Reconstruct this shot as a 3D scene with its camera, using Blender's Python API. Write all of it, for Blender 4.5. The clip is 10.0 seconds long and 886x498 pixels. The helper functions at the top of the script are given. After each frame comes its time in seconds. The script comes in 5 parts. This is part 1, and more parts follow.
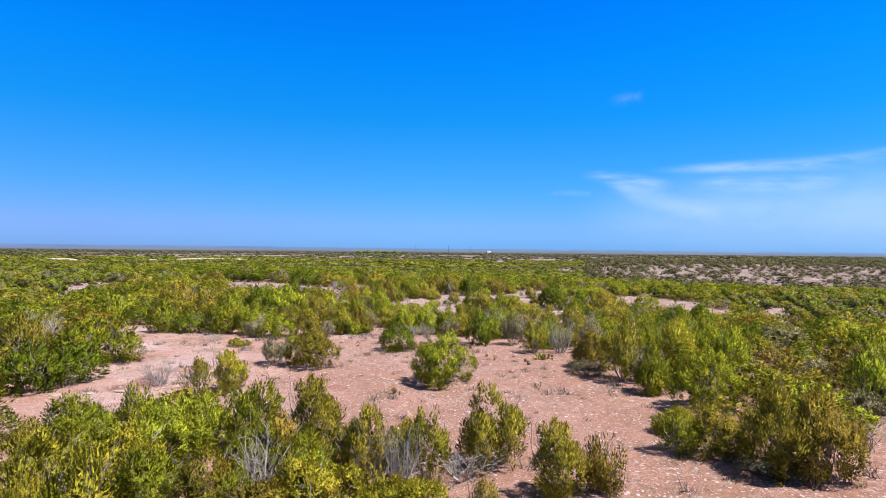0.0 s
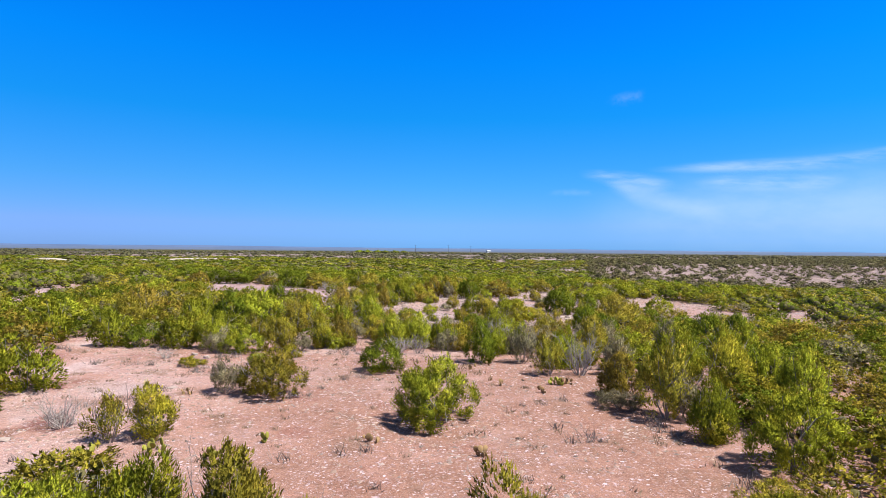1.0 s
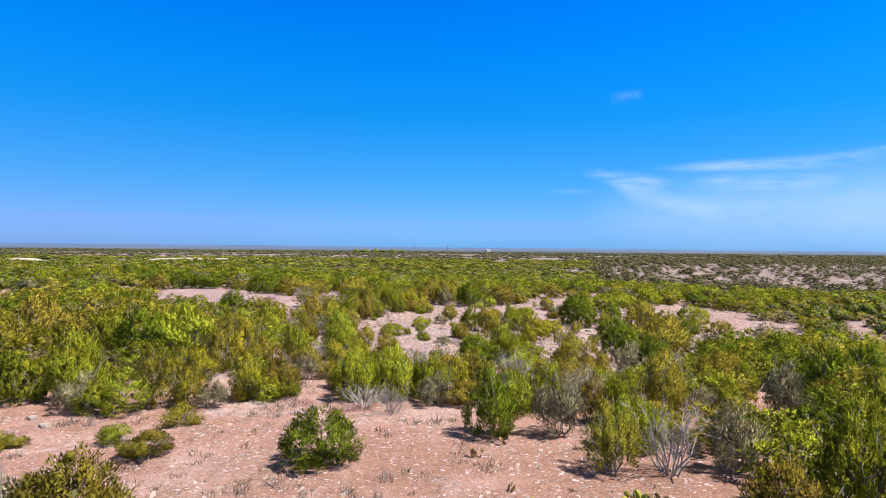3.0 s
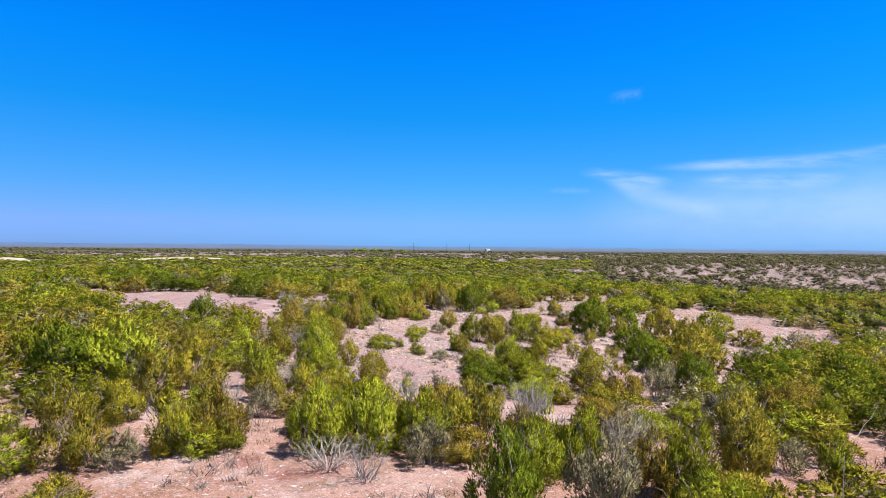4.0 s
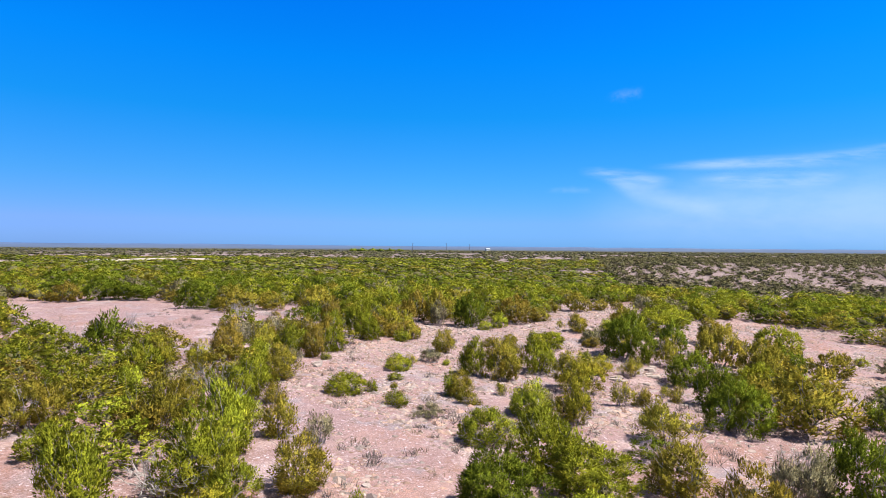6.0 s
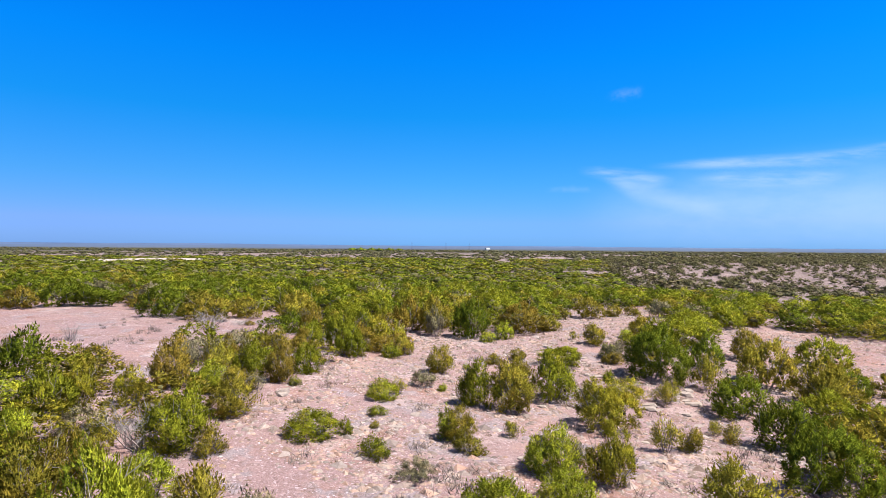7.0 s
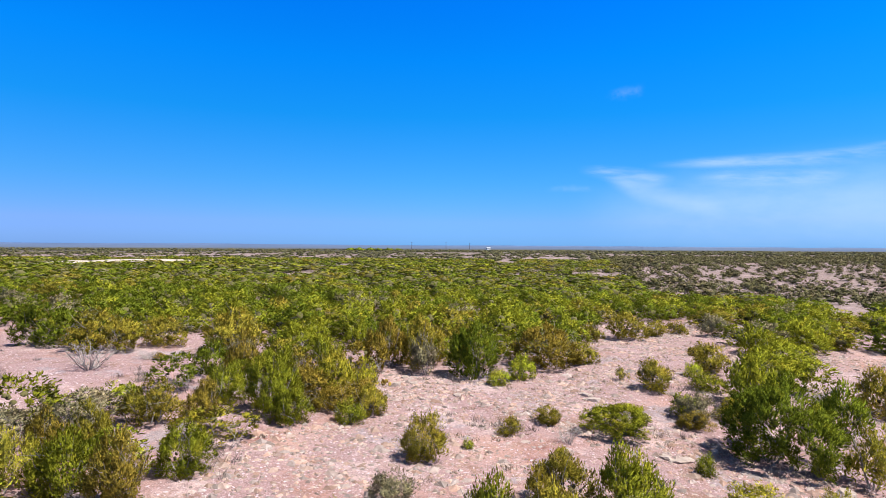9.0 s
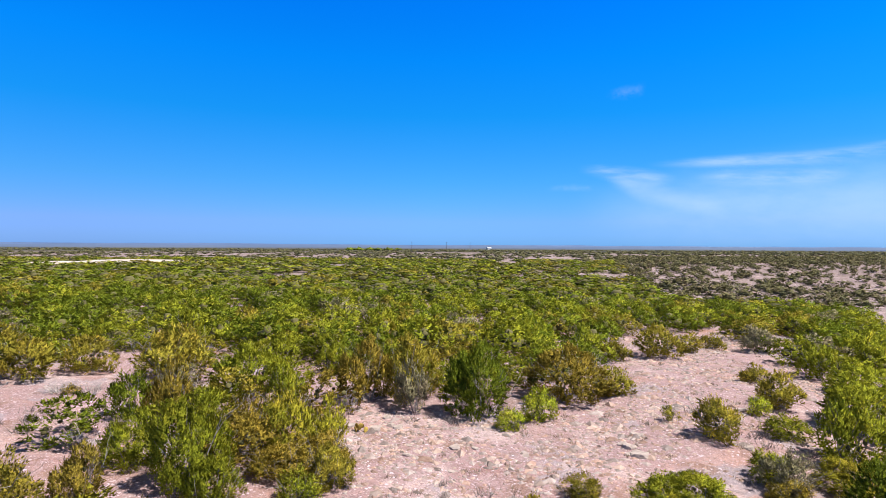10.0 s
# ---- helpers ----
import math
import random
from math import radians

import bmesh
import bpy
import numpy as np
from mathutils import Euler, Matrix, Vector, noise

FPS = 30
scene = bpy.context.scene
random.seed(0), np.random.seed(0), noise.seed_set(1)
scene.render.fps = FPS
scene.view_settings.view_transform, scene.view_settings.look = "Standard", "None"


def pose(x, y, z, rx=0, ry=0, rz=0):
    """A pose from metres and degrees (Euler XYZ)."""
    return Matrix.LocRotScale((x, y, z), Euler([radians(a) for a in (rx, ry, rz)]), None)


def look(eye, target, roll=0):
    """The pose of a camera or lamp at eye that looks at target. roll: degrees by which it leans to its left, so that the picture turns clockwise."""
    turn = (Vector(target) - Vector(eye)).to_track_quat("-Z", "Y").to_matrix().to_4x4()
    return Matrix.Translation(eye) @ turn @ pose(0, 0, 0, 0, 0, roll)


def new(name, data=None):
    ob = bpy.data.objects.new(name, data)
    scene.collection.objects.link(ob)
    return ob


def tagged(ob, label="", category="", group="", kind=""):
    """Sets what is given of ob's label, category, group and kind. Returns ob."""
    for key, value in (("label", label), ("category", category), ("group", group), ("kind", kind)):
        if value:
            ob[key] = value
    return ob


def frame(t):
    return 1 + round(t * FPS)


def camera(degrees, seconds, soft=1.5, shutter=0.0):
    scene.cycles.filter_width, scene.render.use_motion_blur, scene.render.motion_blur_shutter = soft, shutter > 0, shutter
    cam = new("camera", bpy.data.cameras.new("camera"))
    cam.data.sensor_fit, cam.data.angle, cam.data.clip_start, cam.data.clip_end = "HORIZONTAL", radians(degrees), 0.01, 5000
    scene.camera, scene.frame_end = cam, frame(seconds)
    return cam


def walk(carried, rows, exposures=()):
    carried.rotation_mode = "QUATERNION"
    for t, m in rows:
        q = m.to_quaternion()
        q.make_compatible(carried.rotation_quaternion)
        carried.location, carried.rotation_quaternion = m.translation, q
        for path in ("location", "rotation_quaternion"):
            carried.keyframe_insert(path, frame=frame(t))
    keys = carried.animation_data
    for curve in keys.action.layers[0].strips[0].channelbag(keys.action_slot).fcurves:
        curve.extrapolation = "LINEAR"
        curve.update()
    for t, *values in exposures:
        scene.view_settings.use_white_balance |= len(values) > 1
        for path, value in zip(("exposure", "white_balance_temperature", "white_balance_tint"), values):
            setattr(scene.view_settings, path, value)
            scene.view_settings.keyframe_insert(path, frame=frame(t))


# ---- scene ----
cam = camera(74.0, 10.0, soft=0.85)
METRES, EYE, TILT, LEAN, TURN = 48.0, 4.4, 0.0, -0.55, 0.0
ROWS = [
    (0.0, 0.0000, 0.0, 0.0000, -0.0, 0.0, 0.0),
    (0.5, 0.0020, 0.0457, 0.0002, -0.01, -0.03, -0.0),
    (1.0, 0.0041, 0.092, 0.0001, -0.01, -0.04, 0.01),
    (1.5, 0.0059, 0.1387, 0.0001, -0.03, -0.07, 0.01),
    (2.0, 0.0077, 0.1862, 0.0004, -0.04, -0.1, -0.01),
    (2.5, 0.0096, 0.2334, 0.0003, -0.05, -0.1, 0.02),
    (4.0, 0.0134, 0.3745, 0.0011, -0.14, -0.2, 0.05),
    (4.5, 0.0152, 0.4233, 0.0011, -0.14, -0.21, 0.06),
    (5.0, 0.0169, 0.4722, 0.0010, -0.15, -0.23, 0.09),
    (5.5, 0.0186, 0.5212, 0.0009, -0.15, -0.22, 0.11),
    (7.0, 0.0241, 0.6696, 0.0021, -0.19, -0.29, 0.14),
    (7.5, 0.0258, 0.721, 0.0021, -0.18, -0.3, 0.17),
    (8.0, 0.0279, 0.7735, 0.0024, -0.18, -0.31, 0.17),
    (8.5, 0.0301, 0.8278, 0.0027, -0.17, -0.32, 0.23),
    (9.0, 0.0325, 0.8837, 0.0028, -0.16, -0.33, 0.25),
    (9.5, 0.0349, 0.9405, 0.0031, -0.13, -0.35, 0.28),
    (10.0, 0.0372, 0.9988, 0.0034, -0.11, -0.37, 0.27),
]
walk(cam, [(t, pose(0, 0, EYE, TILT, LEAN, TURN) @ pose(METRES * x, METRES * y, METRES * z, 90 + pitch, roll, yaw)) for t, x, y, z, yaw, pitch, roll in ROWS], exposures=[(0.0, 1.0, 6500, 10), (1.0, 1.0, 6500, 10), (2.0, 1.0, 6600, 7), (2.7, 1.0, 6600, 7), (3.8, 1.0, 6500, 10), (10.0, 1.0, 6500, 10)])

# ---- world and light ----
SUN_ELEVATION, SUN_AZIMUTH = 60.0, 108.0  # azimuth clockwise from straight ahead (+y)
world = bpy.data.worlds.new("sky")
scene.world = world
world.use_nodes = True
wn, wl = world.node_tree.nodes, world.node_tree.links
sky = wn.new("ShaderNodeTexSky")
sky.sky_type = "NISHITA"
sky.sun_disc = False
sky.sun_elevation, sky.sun_rotation = radians(SUN_ELEVATION), radians(SUN_AZIMUTH)
sky.altitude, sky.air_density, sky.dust_density, sky.ozone_density = 600.0, 1.0, 0.3, 3.0
# deep, saturated blue: the sky's own brightness, tinted by height above the horizon
way = wn.new("ShaderNodeTexCoord")
height = wn.new("ShaderNodeSeparateXYZ")
wl.new(way.outputs["Generated"], height.inputs[0])
tint = wn.new("ShaderNodeValToRGB")
SKY_TINT = [(0.0, (0.105, 0.27, 0.70)), (0.04, (0.142, 0.285, 0.66)), (0.105, (0.085, 0.32, 0.585)), (0.213, (0.016, 0.36, 0.68)), (0.30, (0.003, 0.38, 0.82)), (0.375, (0.001, 0.36, 0.90)), (0.43, (0.001, 0.36, 0.90)), (0.60, (0.54, 0.45, 0.36))]
while len(tint.color_ramp.elements) < len(SKY_TINT):
    tint.color_ramp.elements.new(0.5)
for stop, (at_height, colour) in zip(tint.color_ramp.elements, SKY_TINT):
    stop.position, stop.color = at_height, (*colour, 1)
wl.new(height.outputs["Z"], tint.inputs[0])
blue = wn.new("ShaderNodeMix")
blue.data_type, blue.blend_type = "RGBA", "MULTIPLY"
blue.inputs[0].default_value = 1.0
wl.new(sky.outputs[0], blue.inputs[6])
wl.new(tint.outputs[0], blue.inputs[7])
# duller towards the horizon on the side away from the sun
away, low = wn.new("ShaderNodeMapRange"), wn.new("ShaderNodeMapRange")
away.inputs[1].default_value, away.inputs[2].default_value = -0.02, -0.55
low.inputs[1].default_value, low.inputs[2].default_value = 0.30, 0.0
wl.new(height.outputs["X"], away.inputs[0])
wl.new(height.outputs["Z"], low.inputs[0])
dull = wn.new("ShaderNodeMath")
dull.operation = "MULTIPLY"
wl.new(away.outputs[0], dull.inputs[0])
wl.new(low.outputs[0], dull.inputs[1])
veiled = wn.new("ShaderNodeMix")
veiled.data_type, veiled.blend_type = "RGBA", "MULTIPLY"
veiled.inputs[7].default_value = (0.99, 0.80, 0.83, 1)
wl.new(dull.outputs[0], veiled.inputs[0])
wl.new(blue.outputs[2], veiled.inputs[6])
wl.new(veiled.outputs[2], wn["Background"].inputs["Color"])
wn["Background"].inputs["Strength"].default_value = 0.138

sun_data = bpy.data.lights.new("sun", "SUN")
sun_data.energy, sun_data.angle, sun_data.color = 5.0, radians(0.53), (1.0, 0.95, 0.87)
sun = new("sun", sun_data)
_a, _e = radians(SUN_AZIMUTH), radians(SUN_ELEVATION)
SUN_WAY = Vector((math.sin(_a) * math.cos(_e), math.cos(_a) * math.cos(_e), math.sin(_e)))
sun.matrix_world = look(SUN_WAY * 100, (0, 0, 0))

# ---- materials ----


def material(name, roughness=0.9):
    m = bpy.data.materials.new(name)
    m.use_nodes = True
    n, l = m.node_tree.nodes, m.node_tree.links
    b = n["Principled BSDF"]
    b.inputs["Roughness"].default_value = roughness
    b.inputs["Specular IOR Level"].default_value = 0.25
    return m, n, l, b


def ramp(n, stops):
    r = n.new("ShaderNodeValToRGB")
    e = r.color_ramp.elements
    while len(e) < len(stops):
        e.new(0.5)
    for k, (p, c) in zip(e, stops):
        k.position, k.color = p, (*c, 1)
    return r


def noise_node(n, l, vec, scale, detail=3.0, rough=0.55):
    t = n.new("ShaderNodeTexNoise")
    t.inputs["Scale"].default_value, t.inputs["Detail"].default_value, t.inputs["Roughness"].default_value = scale, detail, rough
    l.new(vec, t.inputs["Vector"])
    return t.outputs["Fac"]


def mix(n, l, fac, a, b, blend="MIX"):
    x = n.new("ShaderNodeMix")
    x.data_type, x.blend_type = "RGBA", blend
    for sock, v in ((x.inputs[0], fac), (x.inputs[6], a), (x.inputs[7], b)):
        if isinstance(v, (int, float)):
            sock.default_value = v
        elif isinstance(v, tuple):
            sock.default_value = (*v, 1)
        else:
            l.new(v, sock)
    return x.outputs[2]


def span(n, l, value, lo, hi):
    r = n.new("ShaderNodeMapRange")
    r.interpolation_type = "SMOOTHSTEP"
    r.inputs[1].default_value, r.inputs[2].default_value = lo, hi
    l.new(value, r.inputs[0])
    return r.outputs[0]


def bump(n, l, b, height, strength, distance):
    k = n.new("ShaderNodeBump")
    k.inputs["Strength"].default_value, k.inputs["Distance"].default_value = strength, distance
    l.new(height, k.inputs["Height"])
    l.new(k.outputs[0], b.inputs["Normal"])


def foliage(name, dark, mid, light, accent, share):
    """Scale-leaved foliage: sprig by sprig and clump by clump variation, whole-plant drift, some light through the leaves."""
    m, n, l, b = material(name, 0.8)
    b.inputs["Specular IOR Level"].default_value = 0.04
    geo, info = n.new("ShaderNodeNewGeometry"), n.new("ShaderNodeObjectInfo")
    pos = geo.outputs["Position"]
    tone = ramp(n, [(0.0, tuple(0.5 * (p + q) for p, q in zip(dark, mid))), (0.5, mid), (1.0, tuple(0.5 * (p + q) for p, q in zip(light, mid)))])
    l.new(span(n, l, noise_node(n, l, pos, 11.0, 3.0, 0.7), 0.32, 0.68), tone.inputs[0])
    patch = span(n, l, noise_node(n, l, pos, 1.7, 2.0), 0.62 - share, 0.72 - share * 0.6)
    c = mix(n, l, patch, tone.outputs[0], accent)
    c = mix(n, l, 0.45, c, tone.outputs[0])
    tuft = ramp(n, [(0.36, (0.60, 0.63, 0.66)), (0.64, (1.40, 1.37, 1.22))])
    l.new(noise_node(n, l, pos, 7.0, 2.0), tuft.inputs[0])
    c = mix(n, l, 1.0, c, tuft.outputs[0], "MULTIPLY")
    leafy = noise_node(n, l, pos, 26.0, 3.0, 0.65)
    grain = ramp(n, [(0.34, (0.86, 0.87, 0.88)), (0.5, (1.0, 1.0, 1.0)), (0.68, (1.12, 1.11, 1.06))])
    l.new(leafy, grain.inputs[0])
    c = mix(n, l, 1.0, c, grain.outputs[0], "MULTIPLY")
    bump(n, l, b, leafy, 1.0, 0.06)
    hsv = n.new("ShaderNodeHueSaturation")
    drift = n.new("ShaderNodeMapRange")
    drift.inputs[3].default_value, drift.inputs[4].default_value = 0.78, 1.2
    l.new(info.outputs["Random"], drift.inputs[0])
    l.new(drift.outputs[0], hsv.inputs["Value"])
    hue = n.new("ShaderNodeMapRange")
    hue.inputs[3].default_value, hue.inputs[4].default_value = 0.485, 0.512
    l.new(noise_node(n, l, pos, 0.45, 2.0), hue.inputs[0])
    l.new(hue.outputs[0], hsv.inputs["Hue"])
    l.new(c, hsv.inputs["Color"])
    l.new(hsv.outputs[0], b.inputs["Base Color"])
    tr = n.new("ShaderNodeBsdfTranslucent")
    l.new(hsv.outputs[0], tr.inputs["Color"])
    ms = n.new("ShaderNodeMixShader")
    ms.inputs[0].default_value = 0.22
    l.new(b.outputs[0], ms.inputs[1])
    l.new(tr.outputs[0], ms.inputs[2])
    l.new(ms.outputs[0], n["Material Output"].inputs[0])
    return m


def bark(name, a, c, scale):
    m, n, l, b = material(name, 0.95)
    geo = n.new("ShaderNodeNewGeometry")
    r = ramp(n, [(0.3, a), (0.7, c)])
    f = noise_node(n, l, geo.outputs["Position"], scale, 4.0, 0.7)
    l.new(f, r.inputs[0])
    l.new(r.outputs[0], b.inputs["Base Color"])
    bump(n, l, b, f, 0.5, 0.01)
    return m


TONES = {
    "green": ("juniper_green", (0.127, 0.146, 0.016), (0.229, 0.248, 0.021), (0.366, 0.366, 0.031), (0.323, 0.280, 0.027), 0.10),
    "bright": ("juniper_bright", (0.164, 0.207, 0.020), (0.308, 0.344, 0.030), (0.471, 0.484, 0.044), (0.412, 0.378, 0.042), 0.12),
    "dark": ("juniper_dark", (0.073, 0.100, 0.010), (0.146, 0.187, 0.017), (0.250, 0.278, 0.024), (0.225, 0.215, 0.018), 0.05),
    "olive": ("juniper_olive", (0.154, 0.133, 0.023), (0.274, 0.239, 0.032), (0.413, 0.340, 0.045), (0.355, 0.258, 0.040), 0.14),
    "yellow": ("juniper_yellow", (0.180, 0.171, 0.020), (0.326, 0.299, 0.030), (0.493, 0.419, 0.044), (0.426, 0.323, 0.042), 0.12),
    "rust": ("juniper_rust", (0.162, 0.120, 0.024), (0.285, 0.211, 0.035), (0.406, 0.290, 0.051), (0.292, 0.227, 0.035), 0.2),
    "grey": ("juniper_grey", (0.150, 0.137, 0.083), (0.268, 0.241, 0.141), (0.399, 0.350, 0.226), (0.309, 0.235, 0.160), 0.12),
    "sparse": ("juniper_open", (0.159, 0.146, 0.024), (0.296, 0.271, 0.035), (0.455, 0.394, 0.051), (0.394, 0.299, 0.045), 0.12),
}
# dead needles and twigs mid-crown, coloured dark so gaps read as shade
INNER = bark("inner_twigs_and_shade", (0.052, 0.048, 0.016), (0.135, 0.118, 0.045), 30)
LEAF = {kind: foliage(*tone) for kind, tone in TONES.items()}


def brush_mix(name, tone=1.0, colourful=1.0, grain=14.0, dry=0.0):
    """Foliage of the joined brush, where each patch of ground has its own mix of plants."""
    m, n, l, b = material(name, 0.8)
    geo = n.new("ShaderNodeNewGeometry")
    pos = geo.outputs["Position"]
    flat = n.new("ShaderNodeVectorMath")
    flat.operation = "MULTIPLY"
    flat.inputs[1].default_value = (1, 1, 0.25)
    l.new(pos, flat.inputs[0])
    kinds = ramp(n, [(0.38, (0.24, 0.16, 0.03)), (0.44, (0.25, 0.215, 0.028)), (0.5, (0.185, 0.205, 0.02)), (0.55, (0.25, 0.265, 0.022)), (0.65, (0.12, 0.15, 0.02))])
    l.new(noise_node(n, l, flat.outputs[0], 0.25, 5.0, 0.85), kinds.inputs[0])
    grey = span(n, l, noise_node(n, l, flat.outputs[0], 0.9, 2.0), 0.62, 0.7)
    c = mix(n, l, grey, kinds.outputs[0], (0.303, 0.225, 0.138))
    c = mix(n, l, dry, c, (0.24, 0.17, 0.095))
    leafy = noise_node(n, l, pos, grain, 4.0, 0.7)
    speck = ramp(n, [(0.36, (0.6, 0.62, 0.66)), (0.5, (1.0, 1.0, 1.0)), (0.66, (1.3, 1.27, 1.15))])
    l.new(leafy, speck.inputs[0])
    c = mix(n, l, 1.0, c, speck.outputs[0], "MULTIPLY")
    bump(n, l, b, leafy, 1.0, 1.2 / grain)
    val = n.new("ShaderNodeMapRange")
    val.inputs[3].default_value, val.inputs[4].default_value = 0.85 * tone, 1.15 * tone
    l.new(geo.outputs["Random Per Island"], val.inputs[0])
    hsv = n.new("ShaderNodeHueSaturation")
    hsv.inputs["Saturation"].default_value = colourful
    l.new(val.outputs[0], hsv.inputs["Value"])
    l.new(c, hsv.inputs["Color"])
    l.new(hsv.outputs[0], b.inputs["Base Color"])
    return m


FAR_BRUSH = brush_mix("muted_brush_foliage", 0.42, 0.8, 3.0, 0.3)
SLOPE_BRUSH = brush_mix("dusty_slope_foliage", 0.6, 0.85, 2.0, 0.4)


BARK = bark("juniper_bark", (0.13, 0.108, 0.092), (0.33, 0.295, 0.27), 30)
DEAD = bark("weathered_dead_wood", (0.21, 0.18, 0.162), (0.42, 0.38, 0.355), 22)


def soil():
    m, n, l, b = material("stony_pink_soil", 0.95)
    geo = n.new("ShaderNodeNewGeometry")
    pos = geo.outputs["Position"]
    big = ramp(n, [(0.32, (0.213, 0.105, 0.073)), (0.46, (0.267, 0.144, 0.112)), (0.56, (0.311, 0.191, 0.164)), (0.68, (0.294, 0.211, 0.197))])
    l.new(noise_node(n, l, pos, 0.16, 4.0, 0.6), big.inputs[0])
    red = span(n, l, noise_node(n, l, pos, 0.45, 3.0), 0.56, 0.7)
    c = mix(n, l, red, big.outputs[0], (0.191, 0.083, 0.067))
    where = n.new("ShaderNodeSeparateXYZ")
    l.new(pos, where.inputs[0])
    # the near clearing turns from pale gravel to red-brown earth towards its open middle
    brown = n.new("ShaderNodeMath")
    brown.operation = "MULTIPLY"
    l.new(span(n, l, where.outputs["X"], -7.5, -1.5), brown.inputs[0])
    l.new(span(n, l, where.outputs["Y"], 30.0, 25.0), brown.inputs[1])
    mottled = n.new("ShaderNodeMath")
    mottled.operation = "MULTIPLY"
    l.new(brown.outputs[0], mottled.inputs[0])
    l.new(span(n, l, noise_node(n, l, pos, 0.5, 5.0, 0.7), 0.25, 0.6), mottled.inputs[1])
    c = mix(n, l, mottled.outputs[0], c, (0.207, 0.107, 0.077))
    stony = n.new("ShaderNodeMath")
    stony.operation = "MULTIPLY"
    l.new(span(n, l, where.outputs["Y"], 31.0, 44.0), stony.inputs[0])
    l.new(span(n, l, noise_node(n, l, pos, 0.3, 4.0, 0.65), 0.3, 0.55), stony.inputs[1])
    c = mix(n, l, stony.outputs[0], c, (0.240, 0.154, 0.153))
    slab = n.new("ShaderNodeMath")
    slab.operation = "MULTIPLY"
    l.new(span(n, l, where.outputs["Y"], 34.0, 44.0), slab.inputs[0])
    l.new(span(n, l, noise_node(n, l, pos, 0.42, 5.0, 0.6), 0.56, 0.62), slab.inputs[1])
    c = mix(n, l, slab.outputs[0], c, (0.223, 0.181, 0.194))
    c = mix(n, l, span(n, l, where.outputs["Y"], 88.0, 120.0), c, (0.165, 0.124, 0.108))
    litter = n.new("ShaderNodeMath")
    litter.operation = "MULTIPLY"
    litter.inputs[1].default_value = 0.75
    l.new(span(n, l, noise_node(n, l, pos, 0.7, 6.0, 0.7), 0.52, 0.64), litter.inputs[0])
    c = mix(n, l, litter.outputs[0], c, (0.164, 0.093, 0.063))
    pale = n.new("ShaderNodeMath")
    pale.operation = "MULTIPLY"
    pale.inputs[1].default_value = 0.8
    dusty = n.new("ShaderNodeMath")
    dusty.operation = "SUBTRACT"
    l.new(noise_node(n, l, pos, 0.33, 5.0, 0.7), dusty.inputs[0])
    less = n.new("ShaderNodeMath")
    less.operation = "MULTIPLY"
    less.inputs[1].default_value = 0.25
    l.new(brown.outputs[0], less.inputs[0])
    l.new(less.outputs[0], dusty.inputs[1])
    l.new(span(n, l, dusty.outputs[0], 0.54, 0.64), pale.inputs[0])
    c = mix(n, l, pale.outputs[0], c, (0.360, 0.270, 0.260))
    fine = ramp(n, [(0.3, (0.62, 0.6, 0.58)), (0.5, (1, 1, 1)), (0.72, (1.25, 1.22, 1.2))])
    l.new(noise_node(n, l, pos, 5.0, 6.0, 0.75), fine.inputs[0])
    c = mix(n, l, 0.8, c, fine.outputs[0], "MULTIPLY")
    grit = ramp(n, [(0.36, (0.45, 0.42, 0.4)), (0.5, (1, 1, 1)), (0.64, (1.5, 1.48, 1.46))])
    l.new(noise_node(n, l, pos, 32.0, 4.0, 0.7), grit.inputs[0])
    c = mix(n, l, 0.75, c, grit.outputs[0], "MULTIPLY")
    # chips of limestone lying in the soil
    warp = n.new("ShaderNodeTexNoise")
    warp.inputs["Scale"].default_value, warp.inputs["Detail"].default_value = 9.0, 4.0
    l.new(pos, warp.inputs["Vector"])
    shift = n.new("ShaderNodeVectorMath")
    shift.operation = "MULTIPLY_ADD"
    shift.inputs[1].default_value = (0.174, 0.165, 0.187)
    l.new(warp.outputs["Color"], shift.inputs[0])
    l.new(pos, shift.inputs[2])
    v = n.new("ShaderNodeTexVoronoi")
    v.inputs["Scale"].default_value = 13.0
    l.new(shift.outputs[0], v.inputs["Vector"])
    pick = n.new("ShaderNodeSeparateColor")
    l.new(v.outputs["Color"], pick.inputs[0])
    reach = n.new("ShaderNodeMath")
    reach.operation = "MULTIPLY_ADD"
    reach.inputs[1].default_value, reach.inputs[2].default_value = -0.55, 0.62
    l.new(pick.outputs[1], reach.inputs[0])
    gap = n.new("ShaderNodeMath")
    gap.operation = "SUBTRACT"
    l.new(reach.outputs[0], gap.inputs[0])
    l.new(v.outputs["Distance"], gap.inputs[1])
    rubble = n.new("ShaderNodeMath")
    rubble.operation = "MULTIPLY_ADD"
    rubble.inputs[1].default_value = 0.42
    l.new(stony.outputs[0], rubble.inputs[0])
    l.new(pick.outputs[0], rubble.inputs[2])
    chip = n.new("ShaderNodeMath")
    chip.operation = "MULTIPLY"
    l.new(span(n, l, rubble.outputs[0], 0.38, 0.5), chip.inputs[0])
    l.new(span(n, l, gap.outputs[0], 0.0, 0.12), chip.inputs[1])
    chip_tone = ramp(n, [(0.0, (0.218, 0.134, 0.126)), (0.5, (0.327, 0.229, 0.229)), (1.0, (0.491, 0.402, 0.433))])
    l.new(pick.outputs[2], chip_tone.inputs[0])
    c = mix(n, l, chip.outputs[0], c, chip_tone.outputs[0])
    v2 = n.new("ShaderNodeTexVoronoi")
    v2.inputs["Scale"].default_value = 34.0
    l.new(shift.outputs[0], v2.inputs["Vector"])
